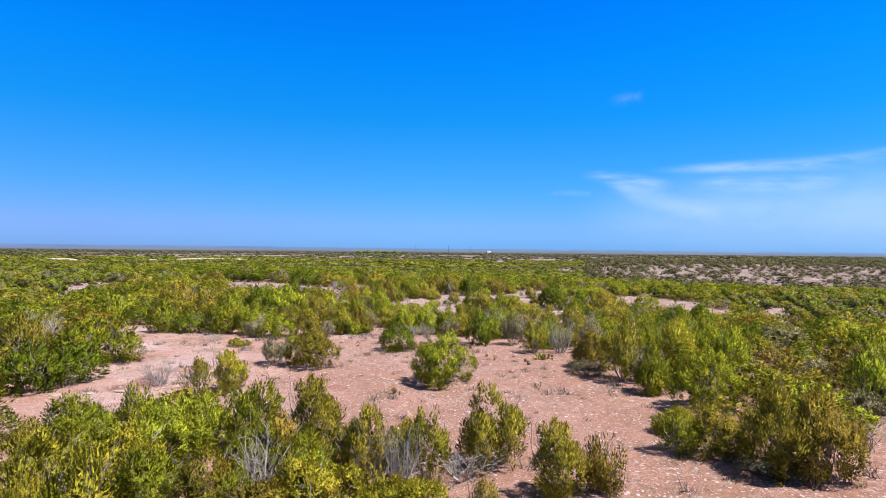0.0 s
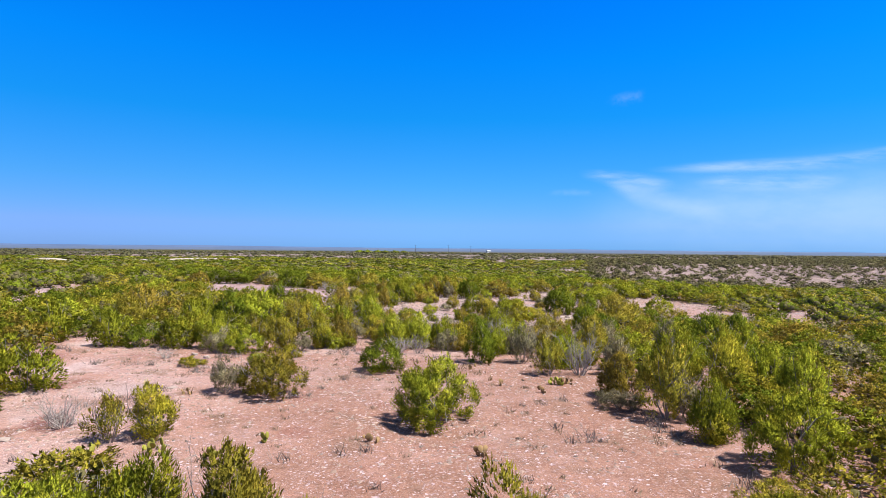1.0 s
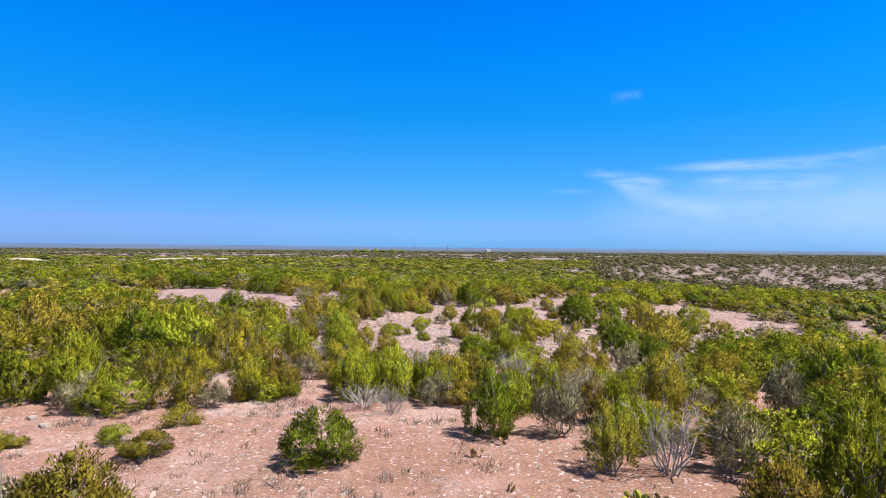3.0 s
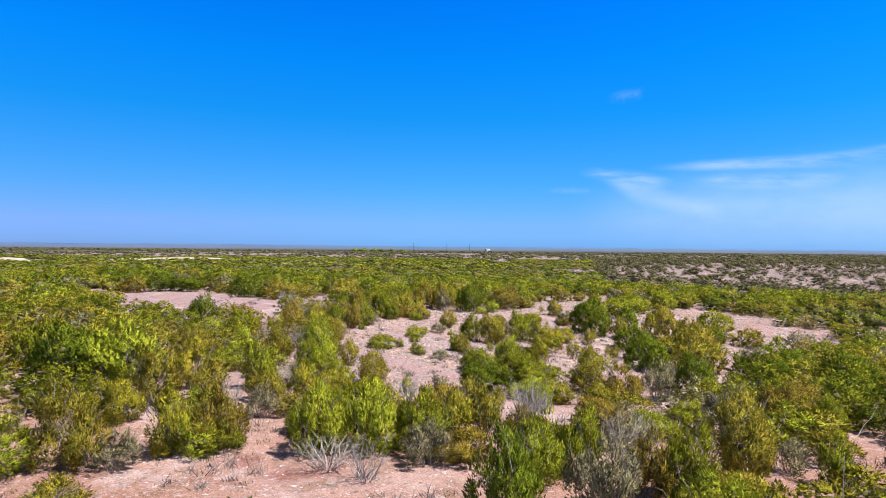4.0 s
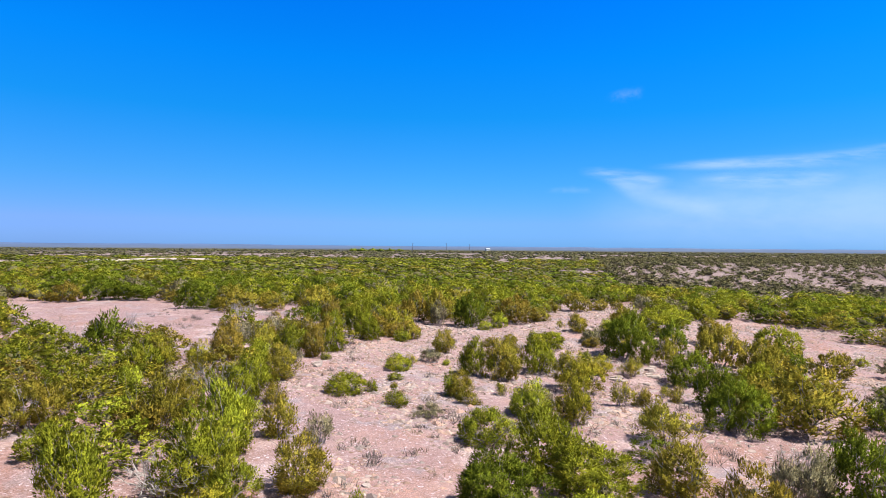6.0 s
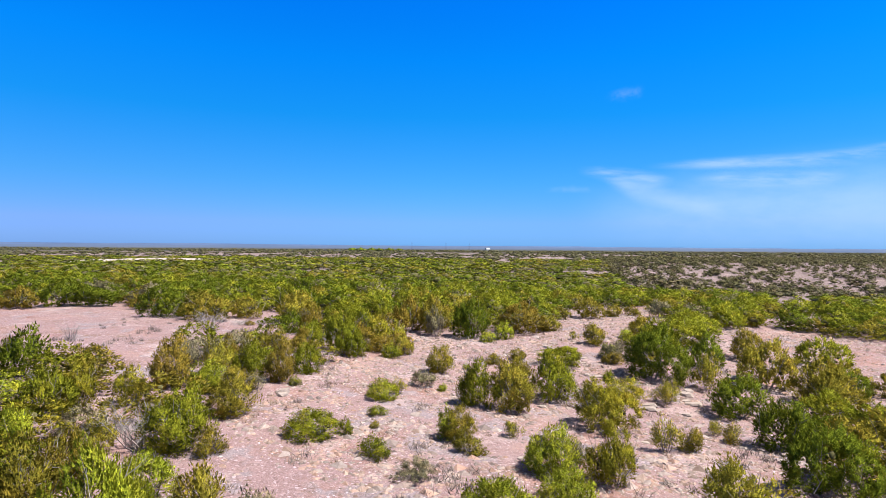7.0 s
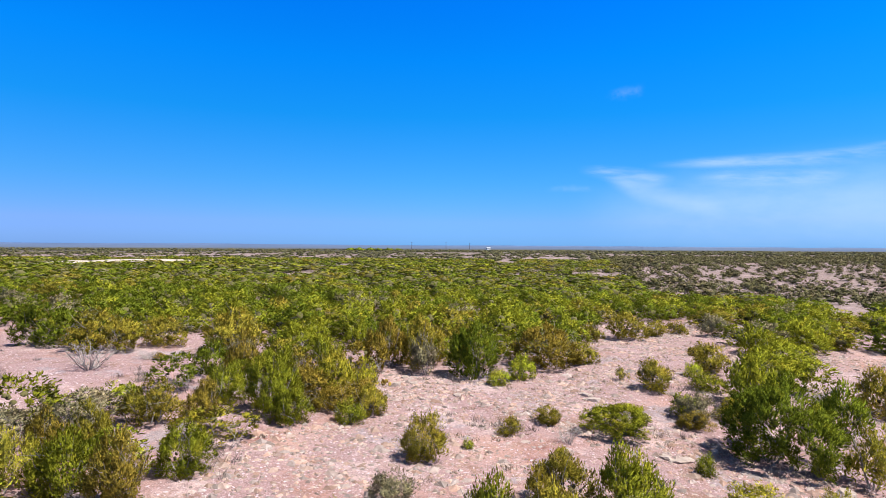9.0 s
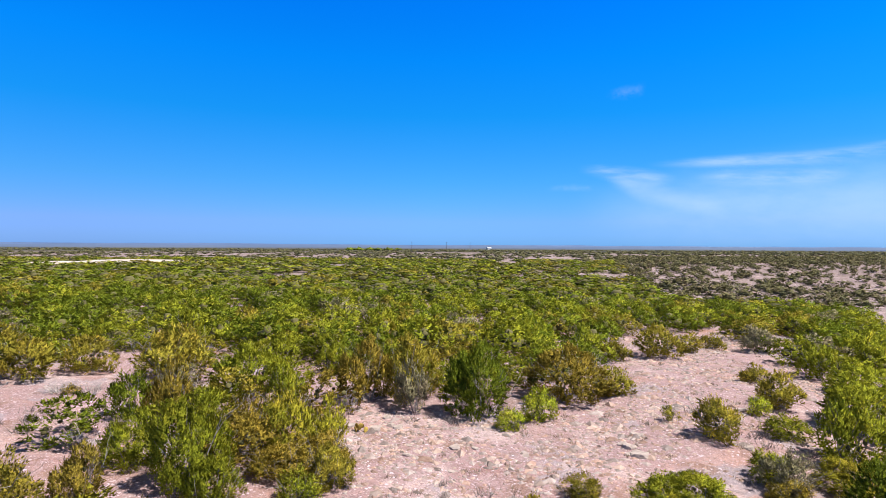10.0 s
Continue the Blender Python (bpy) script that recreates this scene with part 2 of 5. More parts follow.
    pick2 = n.new("ShaderNodeSeparateColor")
    l.new(v2.outputs["Color"], pick2.inputs[0])
    pebble = n.new("ShaderNodeMath")
    pebble.operation = "MULTIPLY"
    l.new(span(n, l, pick2.outputs[0], 0.5, 0.62), pebble.inputs[0])
    l.new(span(n, l, v2.outputs["Distance"], 0.42, 0.26), pebble.inputs[1])
    strewn = n.new("ShaderNodeMath")
    strewn.operation = "MULTIPLY"
    l.new(pebble.outputs[0], strewn.inputs[0])
    l.new(span(n, l, noise_node(n, l, pos, 0.8, 4.0, 0.7), 0.30, 0.48), strewn.inputs[1])
    pebble_tone = ramp(n, [(0.0, (0.131, 0.077, 0.070)), (0.3, (0.283, 0.196, 0.193)), (1.0, (0.480, 0.397, 0.421))])
    l.new(pick2.outputs[2], pebble_tone.inputs[0])
    c = mix(n, l, strewn.outputs[0], c, pebble_tone.outputs[0])
    # the plain beyond the brush: olive scrub seen far off, then painted blue haze
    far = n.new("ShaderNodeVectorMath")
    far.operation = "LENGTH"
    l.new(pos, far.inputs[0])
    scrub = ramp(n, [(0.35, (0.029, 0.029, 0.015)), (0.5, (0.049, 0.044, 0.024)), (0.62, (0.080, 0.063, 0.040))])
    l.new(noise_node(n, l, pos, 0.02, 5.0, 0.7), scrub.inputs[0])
    # blue of distance haze, put into the soil's own colour
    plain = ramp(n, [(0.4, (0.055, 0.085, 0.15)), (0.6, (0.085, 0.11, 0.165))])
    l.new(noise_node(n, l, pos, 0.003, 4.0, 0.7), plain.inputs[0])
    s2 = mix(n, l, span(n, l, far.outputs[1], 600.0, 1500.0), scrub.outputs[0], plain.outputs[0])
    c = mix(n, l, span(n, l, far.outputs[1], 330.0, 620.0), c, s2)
    l.new(c, b.inputs["Base Color"])
    add = n.new("ShaderNodeMath")
    add.operation = "ADD"
    l.new(noise_node(n, l, pos, 14.0, 6.0, 0.75), add.inputs[0])
    l.new(chip.outputs[0], add.inputs[1])
    bump(n, l, b, add.outputs[0], 0.7, 0.03)
    return m


SOIL = soil()


def stone(name, a, c, d):
    m, n, l, b = material(name, 0.9)
    geo, info = n.new("ShaderNodeNewGeometry"), n.new("ShaderNodeObjectInfo")
    r = ramp(n, [(0.3, a), (0.55, c), (0.75, d)])
    f = noise_node(n, l, geo.outputs["Position"], 6.0, 5.0, 0.7)
    l.new(f, r.inputs[0])
    val = n.new("ShaderNodeMapRange")
    val.inputs[3].default_value, val.inputs[4].default_value = 0.5, 1.12
    l.new(geo.outputs["Random Per Island"], val.inputs[0])
    hsv = n.new("ShaderNodeHueSaturation")
    l.new(val.outputs[0], hsv.inputs["Value"])
    warm = n.new("ShaderNodeMath")
    warm.operation = "FRACT"
    many = n.new("ShaderNodeMath")
    many.operation = "MULTIPLY"
    many.inputs[1].default_value = 37.0
    l.new(geo.outputs["Random Per Island"], many.inputs[0])
    l.new(many.outputs[0], warm.inputs[0])
    kind = ramp(n, [(0.0, (1.0, 0.80, 0.70)), (0.4, (1.0, 0.92, 0.86)), (0.7, (0.92, 0.96, 1.0)), (1.0, (0.70, 0.68, 0.68))])
    l.new(warm.outputs[0], kind.inputs[0])
    l.new(mix(n, l, 1.0, r.outputs[0], kind.outputs[0], "MULTIPLY"), hsv.inputs["Color"])
    l.new(hsv.outputs[0], b.inputs["Base Color"])
    bump(n, l, b, f, 0.6, 0.03)
    return m


LIMESTONE = stone("pale_limestone", (0.205, 0.184, 0.175), (0.300, 0.275, 0.262), (0.375, 0.350, 0.336))
CHIPS = stone("limestone_chips", (0.265, 0.19, 0.163), (0.365, 0.288, 0.255), (0.48, 0.418, 0.385))


def plain_mat(name, colour, var=0.25, scale=8.0, rough=0.8):
    m, n, l, b = material(name, rough)
    geo = n.new("ShaderNodeNewGeometry")
    r = ramp(n, [(0.3, tuple(v * (1 - var) for v in colour)), (0.7, tuple(min(1, v * (1 + var)) for v in colour))])
    l.new(noise_node(n, l, geo.outputs["Position"], scale, 4.0, 0.65), r.inputs[0])
    l.new(r.outputs[0], b.inputs["Base Color"])
    return m


PAD = {"green": plain_mat("cactus_pad_green", (0.235, 0.225, 0.036), 0.35), "yellow": plain_mat("cactus_pad_yellow", (0.285, 0.198, 0.037), 0.3), "brown": plain_mat("cactus_pad_dry", (0.235, 0.150, 0.070), 0.4)}
STRAW = plain_mat("dry_grass_straw", (0.186, 0.136, 0.093), 0.4, 2.0)
GREY_TWIG = plain_mat("low_grey_twigs", (0.167, 0.136, 0.124), 0.35, 3.0)
WHITE_PAINT = plain_mat("white_sheet_metal", (0.496, 0.496, 0.484), 0.05, 2.0, 0.5)
POLE_WOOD = plain_mat("pole_wood", (0.087, 0.068, 0.056), 0.2)
ROAD_DUST = plain_mat("pale_caliche", (0.39, 0.325, 0.265), 0.2, 0.3)


# ---- the lie of the land ----
def swell(v, a, b):
    return 1 / (1 + np.exp(-np.clip((v - a) / b, -60, 60)))


RISES = [  # centre, reach and height of each rise or hollow
    (10, 52, 7, -0.46),
    (26, 60, 14, -1.31),
    (-14, 60, 14, 0.64),
    (0, 48, 9, -0.22),
    (9, 40, 6, -0.64),
    (13, 68, 8, 0.48),
    (0, 62, 10, -0.33),
    (60, 110, 45, -1.62),
    (95, 155, 42, -3.81),
    (-75, 150, 80, 0.75),
    (-60, 75, 35, 0.92),
    (-10, 20, 12, -0.07),
    (-6, 40, 8, 0.03),
    (40, 45, 18, -1.29),
]


def ground(x, y):
    x, y = np.asarray(x, float), np.asarray(y, float)
    z = 0.08 - 0.85 * swell(y, 37, 5)
    for cx, cy, reach, height in RISES:
        z = z + height * np.exp(-((x - cx) / reach) ** 2 - ((y - cy) / reach) ** 2)
    return z + 1.1 * np.exp(-((x - 190) / 110) ** 2 - ((y - 340) / 110) ** 2)


CLEARINGS = {}
CLEARINGS["main"] = [(-12.8, 15.8), (-11.8, 17.0), (-10.2, 17.7), (-10.4, 20.8), (-13.4, 26.0), (-16.2, 30.8), (-13.6, 30.6), (-10.8, 30.9), (-8.8, 28.5), (-5.3, 28.8), (-5.4, 30.5), (-3.5, 30.7), (-1.3, 27.9), (1.2, 26.0), (3.6, 25.0), (4.8, 23.1), (4.5, 20.4), (6.2, 18.4), (6.7, 17.0), (5.8, 15.8), (4.9, 14.7), (4.5, 12.7), (6.0, 12.0), (5.8, 10.9), (7.0, 10.6), (9.1, 12.8), (11.3, 14.0), (8.8, 10.0), (3.1, 9.9), (3.9, 12.6), (3.5, 14.2), (2.0, 14.2), (0.3, 15.1), (-2.5, 15.1), (-4.1, 15.3), (-5.5, 15.0), (-6.9, 14.9), (-9.6, 14.6), (-11.2, 13.9)]
CLEARINGS["bare"] = [(-17.8, 27.5), (-16.3, 28.8), (-16.7, 31.2), (-15.0, 29.9), (-13.7, 30.0), (-11.1, 28.1), (-9.7, 28.2), (-6.8, 28.3), (-5.3, 27.4), (-5.8, 30.1), (-3.7, 30.8), (-1.4, 28.6), (1.2, 26.9), (3.9, 25.7), (4.2, 24.4), (5.4, 23.3), (4.5, 20.3), (5.3, 19.3), (5.8, 17.7), (6.7, 16.8), (-7.2, 16.6), (-8.3, 16.6)]
CLEARINGS["flat"] = [(-15.5, 30.0), (-12.5, 29.4), (-10.3, 29.4), (-6.9, 28.9), (-6.2, 27.5), (-5.3, 28.0), (-5.8, 30.4), (-3.4, 30.5), (-2.7, 30.5), (-1.2, 29.5), (0.8, 29.2), (1.5, 27.2), (2.7, 27.5), (3.8, 26.5), (3.7, 24.8), (4.4, 24.9), (5.5, 24.5), (5.2, 23.1), (5.5, 22.3), (-8.4, 22.1)]
CLEARINGS["trail"] = [(-7.2, 33.2), (-6.9, 33.2), (-5.5, 30.7), (-4.5, 30.6), (-3.9, 31.1), (-4.1, 32.7), (-2.9, 31.9), (-1.9, 30.0), (-0.9, 29.3), (-5.9, 29.1), (-5.9, 30.3)]
CLEARINGS["gap"] = [(-8.2, 42.3), (-6.5, 39.2), (-5.0, 35.7), (-3.9, 34.0), (-3.2, 32.3), (-4.0, 32.1), (-5.2, 34.7)]
CLEARINGS["foot"] = [(-17.0, 42.5), (-15.5, 41.4), (-13.0, 37.8), (-13.1, 37.3)]
CLEARINGS["step"] = [(-10.0, 41.7), (-9.5, 42.0), (-7.8, 40.7), (-7.0, 39.8), (-5.8, 37.4), (-5.4, 35.6), (-6.1, 35.6), (-6.6, 37.3), (-8.2, 39.2)]
CLEARINGS["left"] = [(-31.1, 72.2), (-29.1, 72.6), (-27.8, 74.1), (-28.5, 77.9), (-22.8, 77.0), (-17.4, 68.6), (-14.9, 67.0), (-12.0, 64.0), (-12.7, 70.0), (-13.4, 74.2), (-10.1, 74.1), (-7.6, 66.3), (-7.7, 63.9), (-9.7, 62.0), (-11.0, 60.3), (-12.0, 59.9), (-10.3, 55.5), (-8.6, 52.1), (-9.0, 51.5), (-10.3, 52.7), (-11.6, 53.8), (-12.5, 52.9), (-16.8, 59.3), (-23.0, 62.2)]
CLEARINGS["left_far"] = [(-33.3, 74.1), (-29.3, 71.9), (-21.5, 73.5), (-18.5, 70.9), (-14.2, 66.3), (-11.5, 65.4), (-9.0, 72.7), (-7.8, 66.4), (-10.0, 62.6), (-12.1, 61.5), (-9.5, 53.8), (-11.6, 54.7), (-13.3, 54.0), (-15.6, 53.6), (-20.5, 57.7), (-28.4, 67.4)]
CLEARINGS["left_near"] = [(-28.7, 77.1), (-23.9, 78.1), (-19.1, 72.1), (-14.8, 67.9), (-11.5, 67.8), (-13.6, 73.1), (-10.4, 71.5), (-9.1, 69.7), (-7.8, 65.8), (-7.6, 64.0), (-8.4, 61.5), (-9.4, 60.2), (-9.6, 58.6), (-10.2, 57.6), (-12.8, 57.3)]
CLEARINGS["left_last"] = [(-9.9, 62.0), (-8.6, 63.0), (-7.5, 64.2), (-9.2, 67.3), (-9.6, 70.8), (-10.2, 72.2), (-11.2, 70.4), (-12.5, 70.1), (-12.3, 68.3), (-13.0, 65.8)]
CLEARINGS["slot"] = [(-6.8, 73.3), (-5.8, 74.0), (-3.6, 73.2), (-2.0, 70.0), (-2.0, 68.7), (-2.8, 68.2), (-3.9, 71.5), (-5.3, 70.1)]
CLEARINGS["nook"] = [(-15.3, 90.2), (-13.8, 90.6), (-11.4, 85.1), (-13.1, 85.6)]
CLEARINGS["sliver"] = [(-0.5, 112.8), (0.3, 113.0), (1.0, 90.4), (0.4, 90.3)]
CLEARINGS["rocky"] = [(-4.1, 43.7), (-4.8, 45.4), (-4.1, 46.6), (-4.9, 49.2), (-5.6, 49.8), (-4.5, 50.5), (-4.3, 52.8), (-3.6, 54.7), (-3.3, 58.0), (-1.7, 59.7), (-0.3, 60.5), (-0.3, 65.4), (1.5, 66.4), (6.9, 67.4), (8.9, 71.3), (11.8, 82.2), (19.2, 89.9), (20.8, 87.2), (16.2, 79.5), (10.7, 70.1), (9.3, 64.6), (9.2, 60.0), (10.4, 57.9), (11.5, 57.0), (11.0, 53.3), (10.9, 50.1), (10.3, 46.7), (10.0, 45.7)]
CLEARINGS["rubble"] = [(-3.0, 51.7), (-4.2, 53.9), (-3.7, 57.6), (-3.7, 58.9), (-2.1, 60.1), (-0.4, 60.6), (-0.6, 66.1), (2.7, 65.8), (3.9, 65.7), (7.2, 66.9), (9.4, 72.8), (11.7, 80.8), (12.8, 76.7), (15.3, 78.6), (19.5, 84.5), (19.3, 81.4), (16.8, 75.3), (14.8, 74.3), (11.5, 67.1), (10.0, 65.0), (8.9, 61.1), (9.5, 59.5), (10.5, 58.2), (11.8, 57.1), (11.1, 54.0)]
CLEARINGS["slope"] = [(-0.4, 60.3), (-0.6, 63.2), (-1.3, 65.9), (-0.7, 67.7), (1.4, 66.7), (3.8, 65.4), (5.3, 66.3), (7.5, 68.3), (9.0, 70.4), (10.5, 75.4), (11.9, 80.9), (13.1, 76.7), (18.0, 83.2), (19.8, 84.6), (19.1, 80.6), (19.2, 77.6), (18.1, 74.8), (17.7, 72.6), (14.8, 68.4), (12.2, 64.8), (9.9, 63.8), (9.0, 61.1)]
CLEARINGS["stony"] = [(-5.1, 49.2), (-4.3, 54.8), (-2.0, 58.9), (-0.3, 61.0), (-0.6, 68.3), (5.8, 67.3), (10.1, 75.4), (12.6, 83.1), (21.6, 86.6), (16.9, 78.7), (13.9, 73.3), (9.3, 63.2), (9.7, 60.1), (10.4, 58.0), (12.8, 59.2), (13.7, 56.7), (11.4, 50.9), (10.4, 45.9), (9.3, 43.9), (9.3, 48.6), (7.9, 49.3), (6.6, 46.1), (5.2, 40.8), (6.3, 39.8), (5.3, 37.7), (4.0, 39.4), (3.1, 39.4), (1.2, 39.5), (0.1, 39.3), (-0.6, 35.9), (-1.4, 35.9), (-1.7, 37.3), (-2.3, 38.8), (-1.6, 39.4), (-1.7, 42.2), (-2.3, 45.1), (-4.0, 46.3)]
CLEARINGS["path"] = [(13.1, 46.1), (16.4, 51.7), (21.5, 58.5), (26.7, 63.2), (32.1, 65.5), (28.7, 61.1), (23.9, 57.7), (19.4, 52.4), (15.3, 47.7), (13.7, 45.8)]
CLEARINGS["upper"] = [(16.0, 64.7), (20.4, 74.8), (24.5, 75.2), (25.8, 72.0), (22.5, 66.4), (17.2, 63.4)]
CLEARINGS["ledges"] = [(18.1, 68.6), (22.1, 74.7), (25.1, 74.3), (24.8, 72.4), (26.3, 71.0), (23.8, 67.7), (21.8, 66.7), (21.6, 70.6), (17.2, 63.5), (16.0, 60.7), (15.3, 61.4)]
CLEARINGS["edge"] = [(26.5, 69.6), (30.1, 70.2), (28.8, 67.5), (25.4, 66.6), (22.0, 61.2), (23.1, 64.1)]
CLEARINGS["corner"] = [(16.9, 67.7), (21.7, 74.0), (25.6, 75.5), (22.6, 71.6), (19.2, 68.0), (15.4, 63.1), (15.0, 63.6)]
CLEARINGS["far_right"] = [(44.6, 111.4), (36.4, 94.7), (47.2, 103.9), (53.2, 114.3), (44.6, 107.6)]
CLEARINGS["belt"] = [(-39.8, 63.7), (-38.1, 67.6), (-32.9, 58.2), (-31.1, 53.3), (-30.9, 50.5), (-30.9, 46.7), (-35.2, 52.9)]
CLEARINGS["scree"] = [(9.7, 57.8), (14.0, 61.7), (20.2, 65.9), (23.9, 67.6), (26.2, 67.4), (29.8, 68.6), (32.8, 66.4), (27.3, 59.2), (18.8, 51.6), (14.2, 46.0), (12.2, 43.8), (10.8, 41.7), (11.2, 41.2), (10.5, 39.4), (7.6, 38.3), (6.8, 39.4), (9.0, 43.3), (9.2, 46.6), (8.5, 49.5)]
CLEARINGS["terrace"] = [(10.8, 70.7), (16.2, 79.5), (18.9, 80.5), (16.8, 69.0), (18.8, 70.2), (23.1, 75.9), (26.8, 75.0), (29.8, 73.4), (31.1, 70.9), (23.6, 61.2), (19.6, 58.7), (17.0, 57.7), (13.7, 55.3), (10.9, 50.2), (10.3, 46.4), (7.9, 45.5), (11.0, 56.3)]
CLEARINGS["bank"] = [(19.2, 70.5), (23.9, 77.3), (26.1, 75.2), (26.9, 72.7), (15.5, 57.9), (13.6, 57.9), (13.1, 59.3)]
CLEARINGS["glade"] = [(46.0, 112.5), (53.4, 117.7), (52.5, 111.2), (49.6, 105.0), (40.7, 93.2), (34.5, 86.8), (31.0, 87.0), (38.0, 98.0)]
CLEARINGS["quarry"] = [(-134, 192), (-92, 146), (-84, 150), (-96, 168), (-122, 200)]
CLEARINGS["yard"] = [(-92, 162), (-80, 160), (-62, 186), (-60, 212), (-94, 208)]


def inside(name, x, y):
    p = CLEARINGS[name]
    hit = np.zeros(np.shape(x), bool)
    for (ax, ay), (bx, by) in zip(p, p[1:] + p[:1]):
        if ay != by:
            hit ^= ((ay > y) != (by > y)) & (x < (bx - ax) * (y - ay) / (by - ay) + ax)
    return hit


def mesh_of(name, verts, faces, mat, smooth=False, normals=None, inner=None, within_faces=None):
    """A mesh from arrays; all faces have the same number of corners."""
    me = bpy.data.meshes.new(name)
    verts, faces = np.asarray(verts, np.float32), np.asarray(faces, np.int32)
    k = faces.shape[1]
    me.vertices.add(len(verts))
    me.vertices.foreach_set("co", verts.ravel())
    me.loops.add(faces.size)
    me.loops.foreach_set("vertex_index", faces.ravel())
    me.polygons.add(len(faces))
    me.polygons.foreach_set("loop_start", np.arange(0, faces.size, k, dtype=np.int32))
    me.polygons.foreach_set("use_smooth", np.full(len(faces), smooth))
    me.update(calc_edges=True)
    if normals is not None:
        me.attributes.new("custom_normal", "FLOAT_VECTOR", "POINT").data.foreach_set("vector", np.asarray(normals, np.float32).ravel())
    me.materials.append(mat)
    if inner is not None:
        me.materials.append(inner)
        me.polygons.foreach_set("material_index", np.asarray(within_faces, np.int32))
    return me


def part(name, me, parent, label=""):
    ob = new(name, me)
    ob.parent = parent
    return tagged(ob, label)


# one sheet of ground, fine near the flight line and coarser towards the horizon
def steps(lo, hi, fine, reach, grow):
    a = list(np.arange(lo, hi + fine / 2, fine))
    d, v = fine, hi
    while v < reach:
        d *= grow
        v += d
        a.append(v)
    d, v = fine, lo
    while v > -reach:
        d *= grow
        v -= d
        a.insert(0, v)
    return np.array(a)


LAND_X, LAND_Y = steps(-22, 26, 0.55, 4800, 1.13), steps(6, 88, 0.55, 4800, 1.13)
gx, gy = np.meshgrid(LAND_X, LAND_Y)
rough_z = np.zeros(gx.shape)
near = (np.abs(gx) < 60) & (gy > -20) & (gy < 140)
for i, j in zip(*np.nonzero(near)):
    p = Vector((gx[i, j], gy[i, j], 0))
    rough_z[i, j] = 0.10 * noise.noise(p * 0.35) + 0.05 * noise.noise(p * 1.3)
LAND_Z = ground(gx, gy) + rough_z
ny, nx = gx.shape
idx = np.arange(nx * ny).reshape(ny, nx)
quads = np.stack([idx[:-1, :-1], idx[:-1, 1:], idx[1:, 1:], idx[1:, :-1]], -1).reshape(-1, 4)
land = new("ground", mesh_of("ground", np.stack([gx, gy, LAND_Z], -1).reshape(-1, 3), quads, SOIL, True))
tagged(land, "bare pinkish stony soil with limestone chips", "ground", kind="structure")


def surface(x, y):
    """Height of the sheet of ground, rises and dips included."""
    x, y = np.asarray(x, float), np.asarray(y, float)
    i = np.clip(np.searchsorted(LAND_X, x) - 1, 0, len(LAND_X) - 2)
    j = np.clip(np.searchsorted(LAND_Y, y) - 1, 0, len(LAND_Y) - 2)
    u = (x - LAND_X[i]) / (LAND_X[i + 1] - LAND_X[i])
    v = (y - LAND_Y[j]) / (LAND_Y[j + 1] - LAND_Y[j])
    low = LAND_Z[j, i] * (1 - u) + LAND_Z[j, i + 1] * u
    high = LAND_Z[j + 1, i] * (1 - u) + LAND_Z[j + 1, i + 1] * u
    return low * (1 - v) + high * v


def at(x, y):
    return float(surface(x, y))


# ---- plants ----
def unit(v):
    return v / np.maximum(np.linalg.norm(v, axis=-1, keepdims=True), 1e-6)


def sprigs(base, way, length, width, rng, out=None):
    """Pointed leaf sprays: one triangle each, on its own three corners, facing out."""
    side = unit(np.cross(way, rng.normal(size=way.shape)))
    if out is not None:
        side = unit(np.cross(way, out + 0.45 * rng.normal(size=way.shape)))
        side = np.where(np.sum(np.cross(side, way) * out, 1, keepdims=True) < 0, -side, side)
    a, b = base - side * width[:, None] / 2, base + side * width[:, None] / 2
    return np.stack([a, b, base + way * length[:, None]], 1).reshape(-1, 3)


def ico(level):
    bm = bmesh.new()
    bmesh.ops.create_icosphere(bm, subdivisions=level, radius=1.0)
    out = np.array([v.co[:] for v in bm.verts]), np.array([[v.index for v in f.verts] for f in bm.faces])
    bm.free()
    return out


BALL = {2: ico(1), 1: ico(1), 0: (np.array([(1, 0, 0), (0, 1, 0), (-1, 0, 0), (0, -1, 0), (0, 0, 1), (0, 0, -1)], float), np.array([(0, 1, 4), (1, 2, 4), (2, 3, 4), (3, 0, 4), (1, 0, 5), (2, 1, 5), (3, 2, 5), (0, 3, 5)]))}


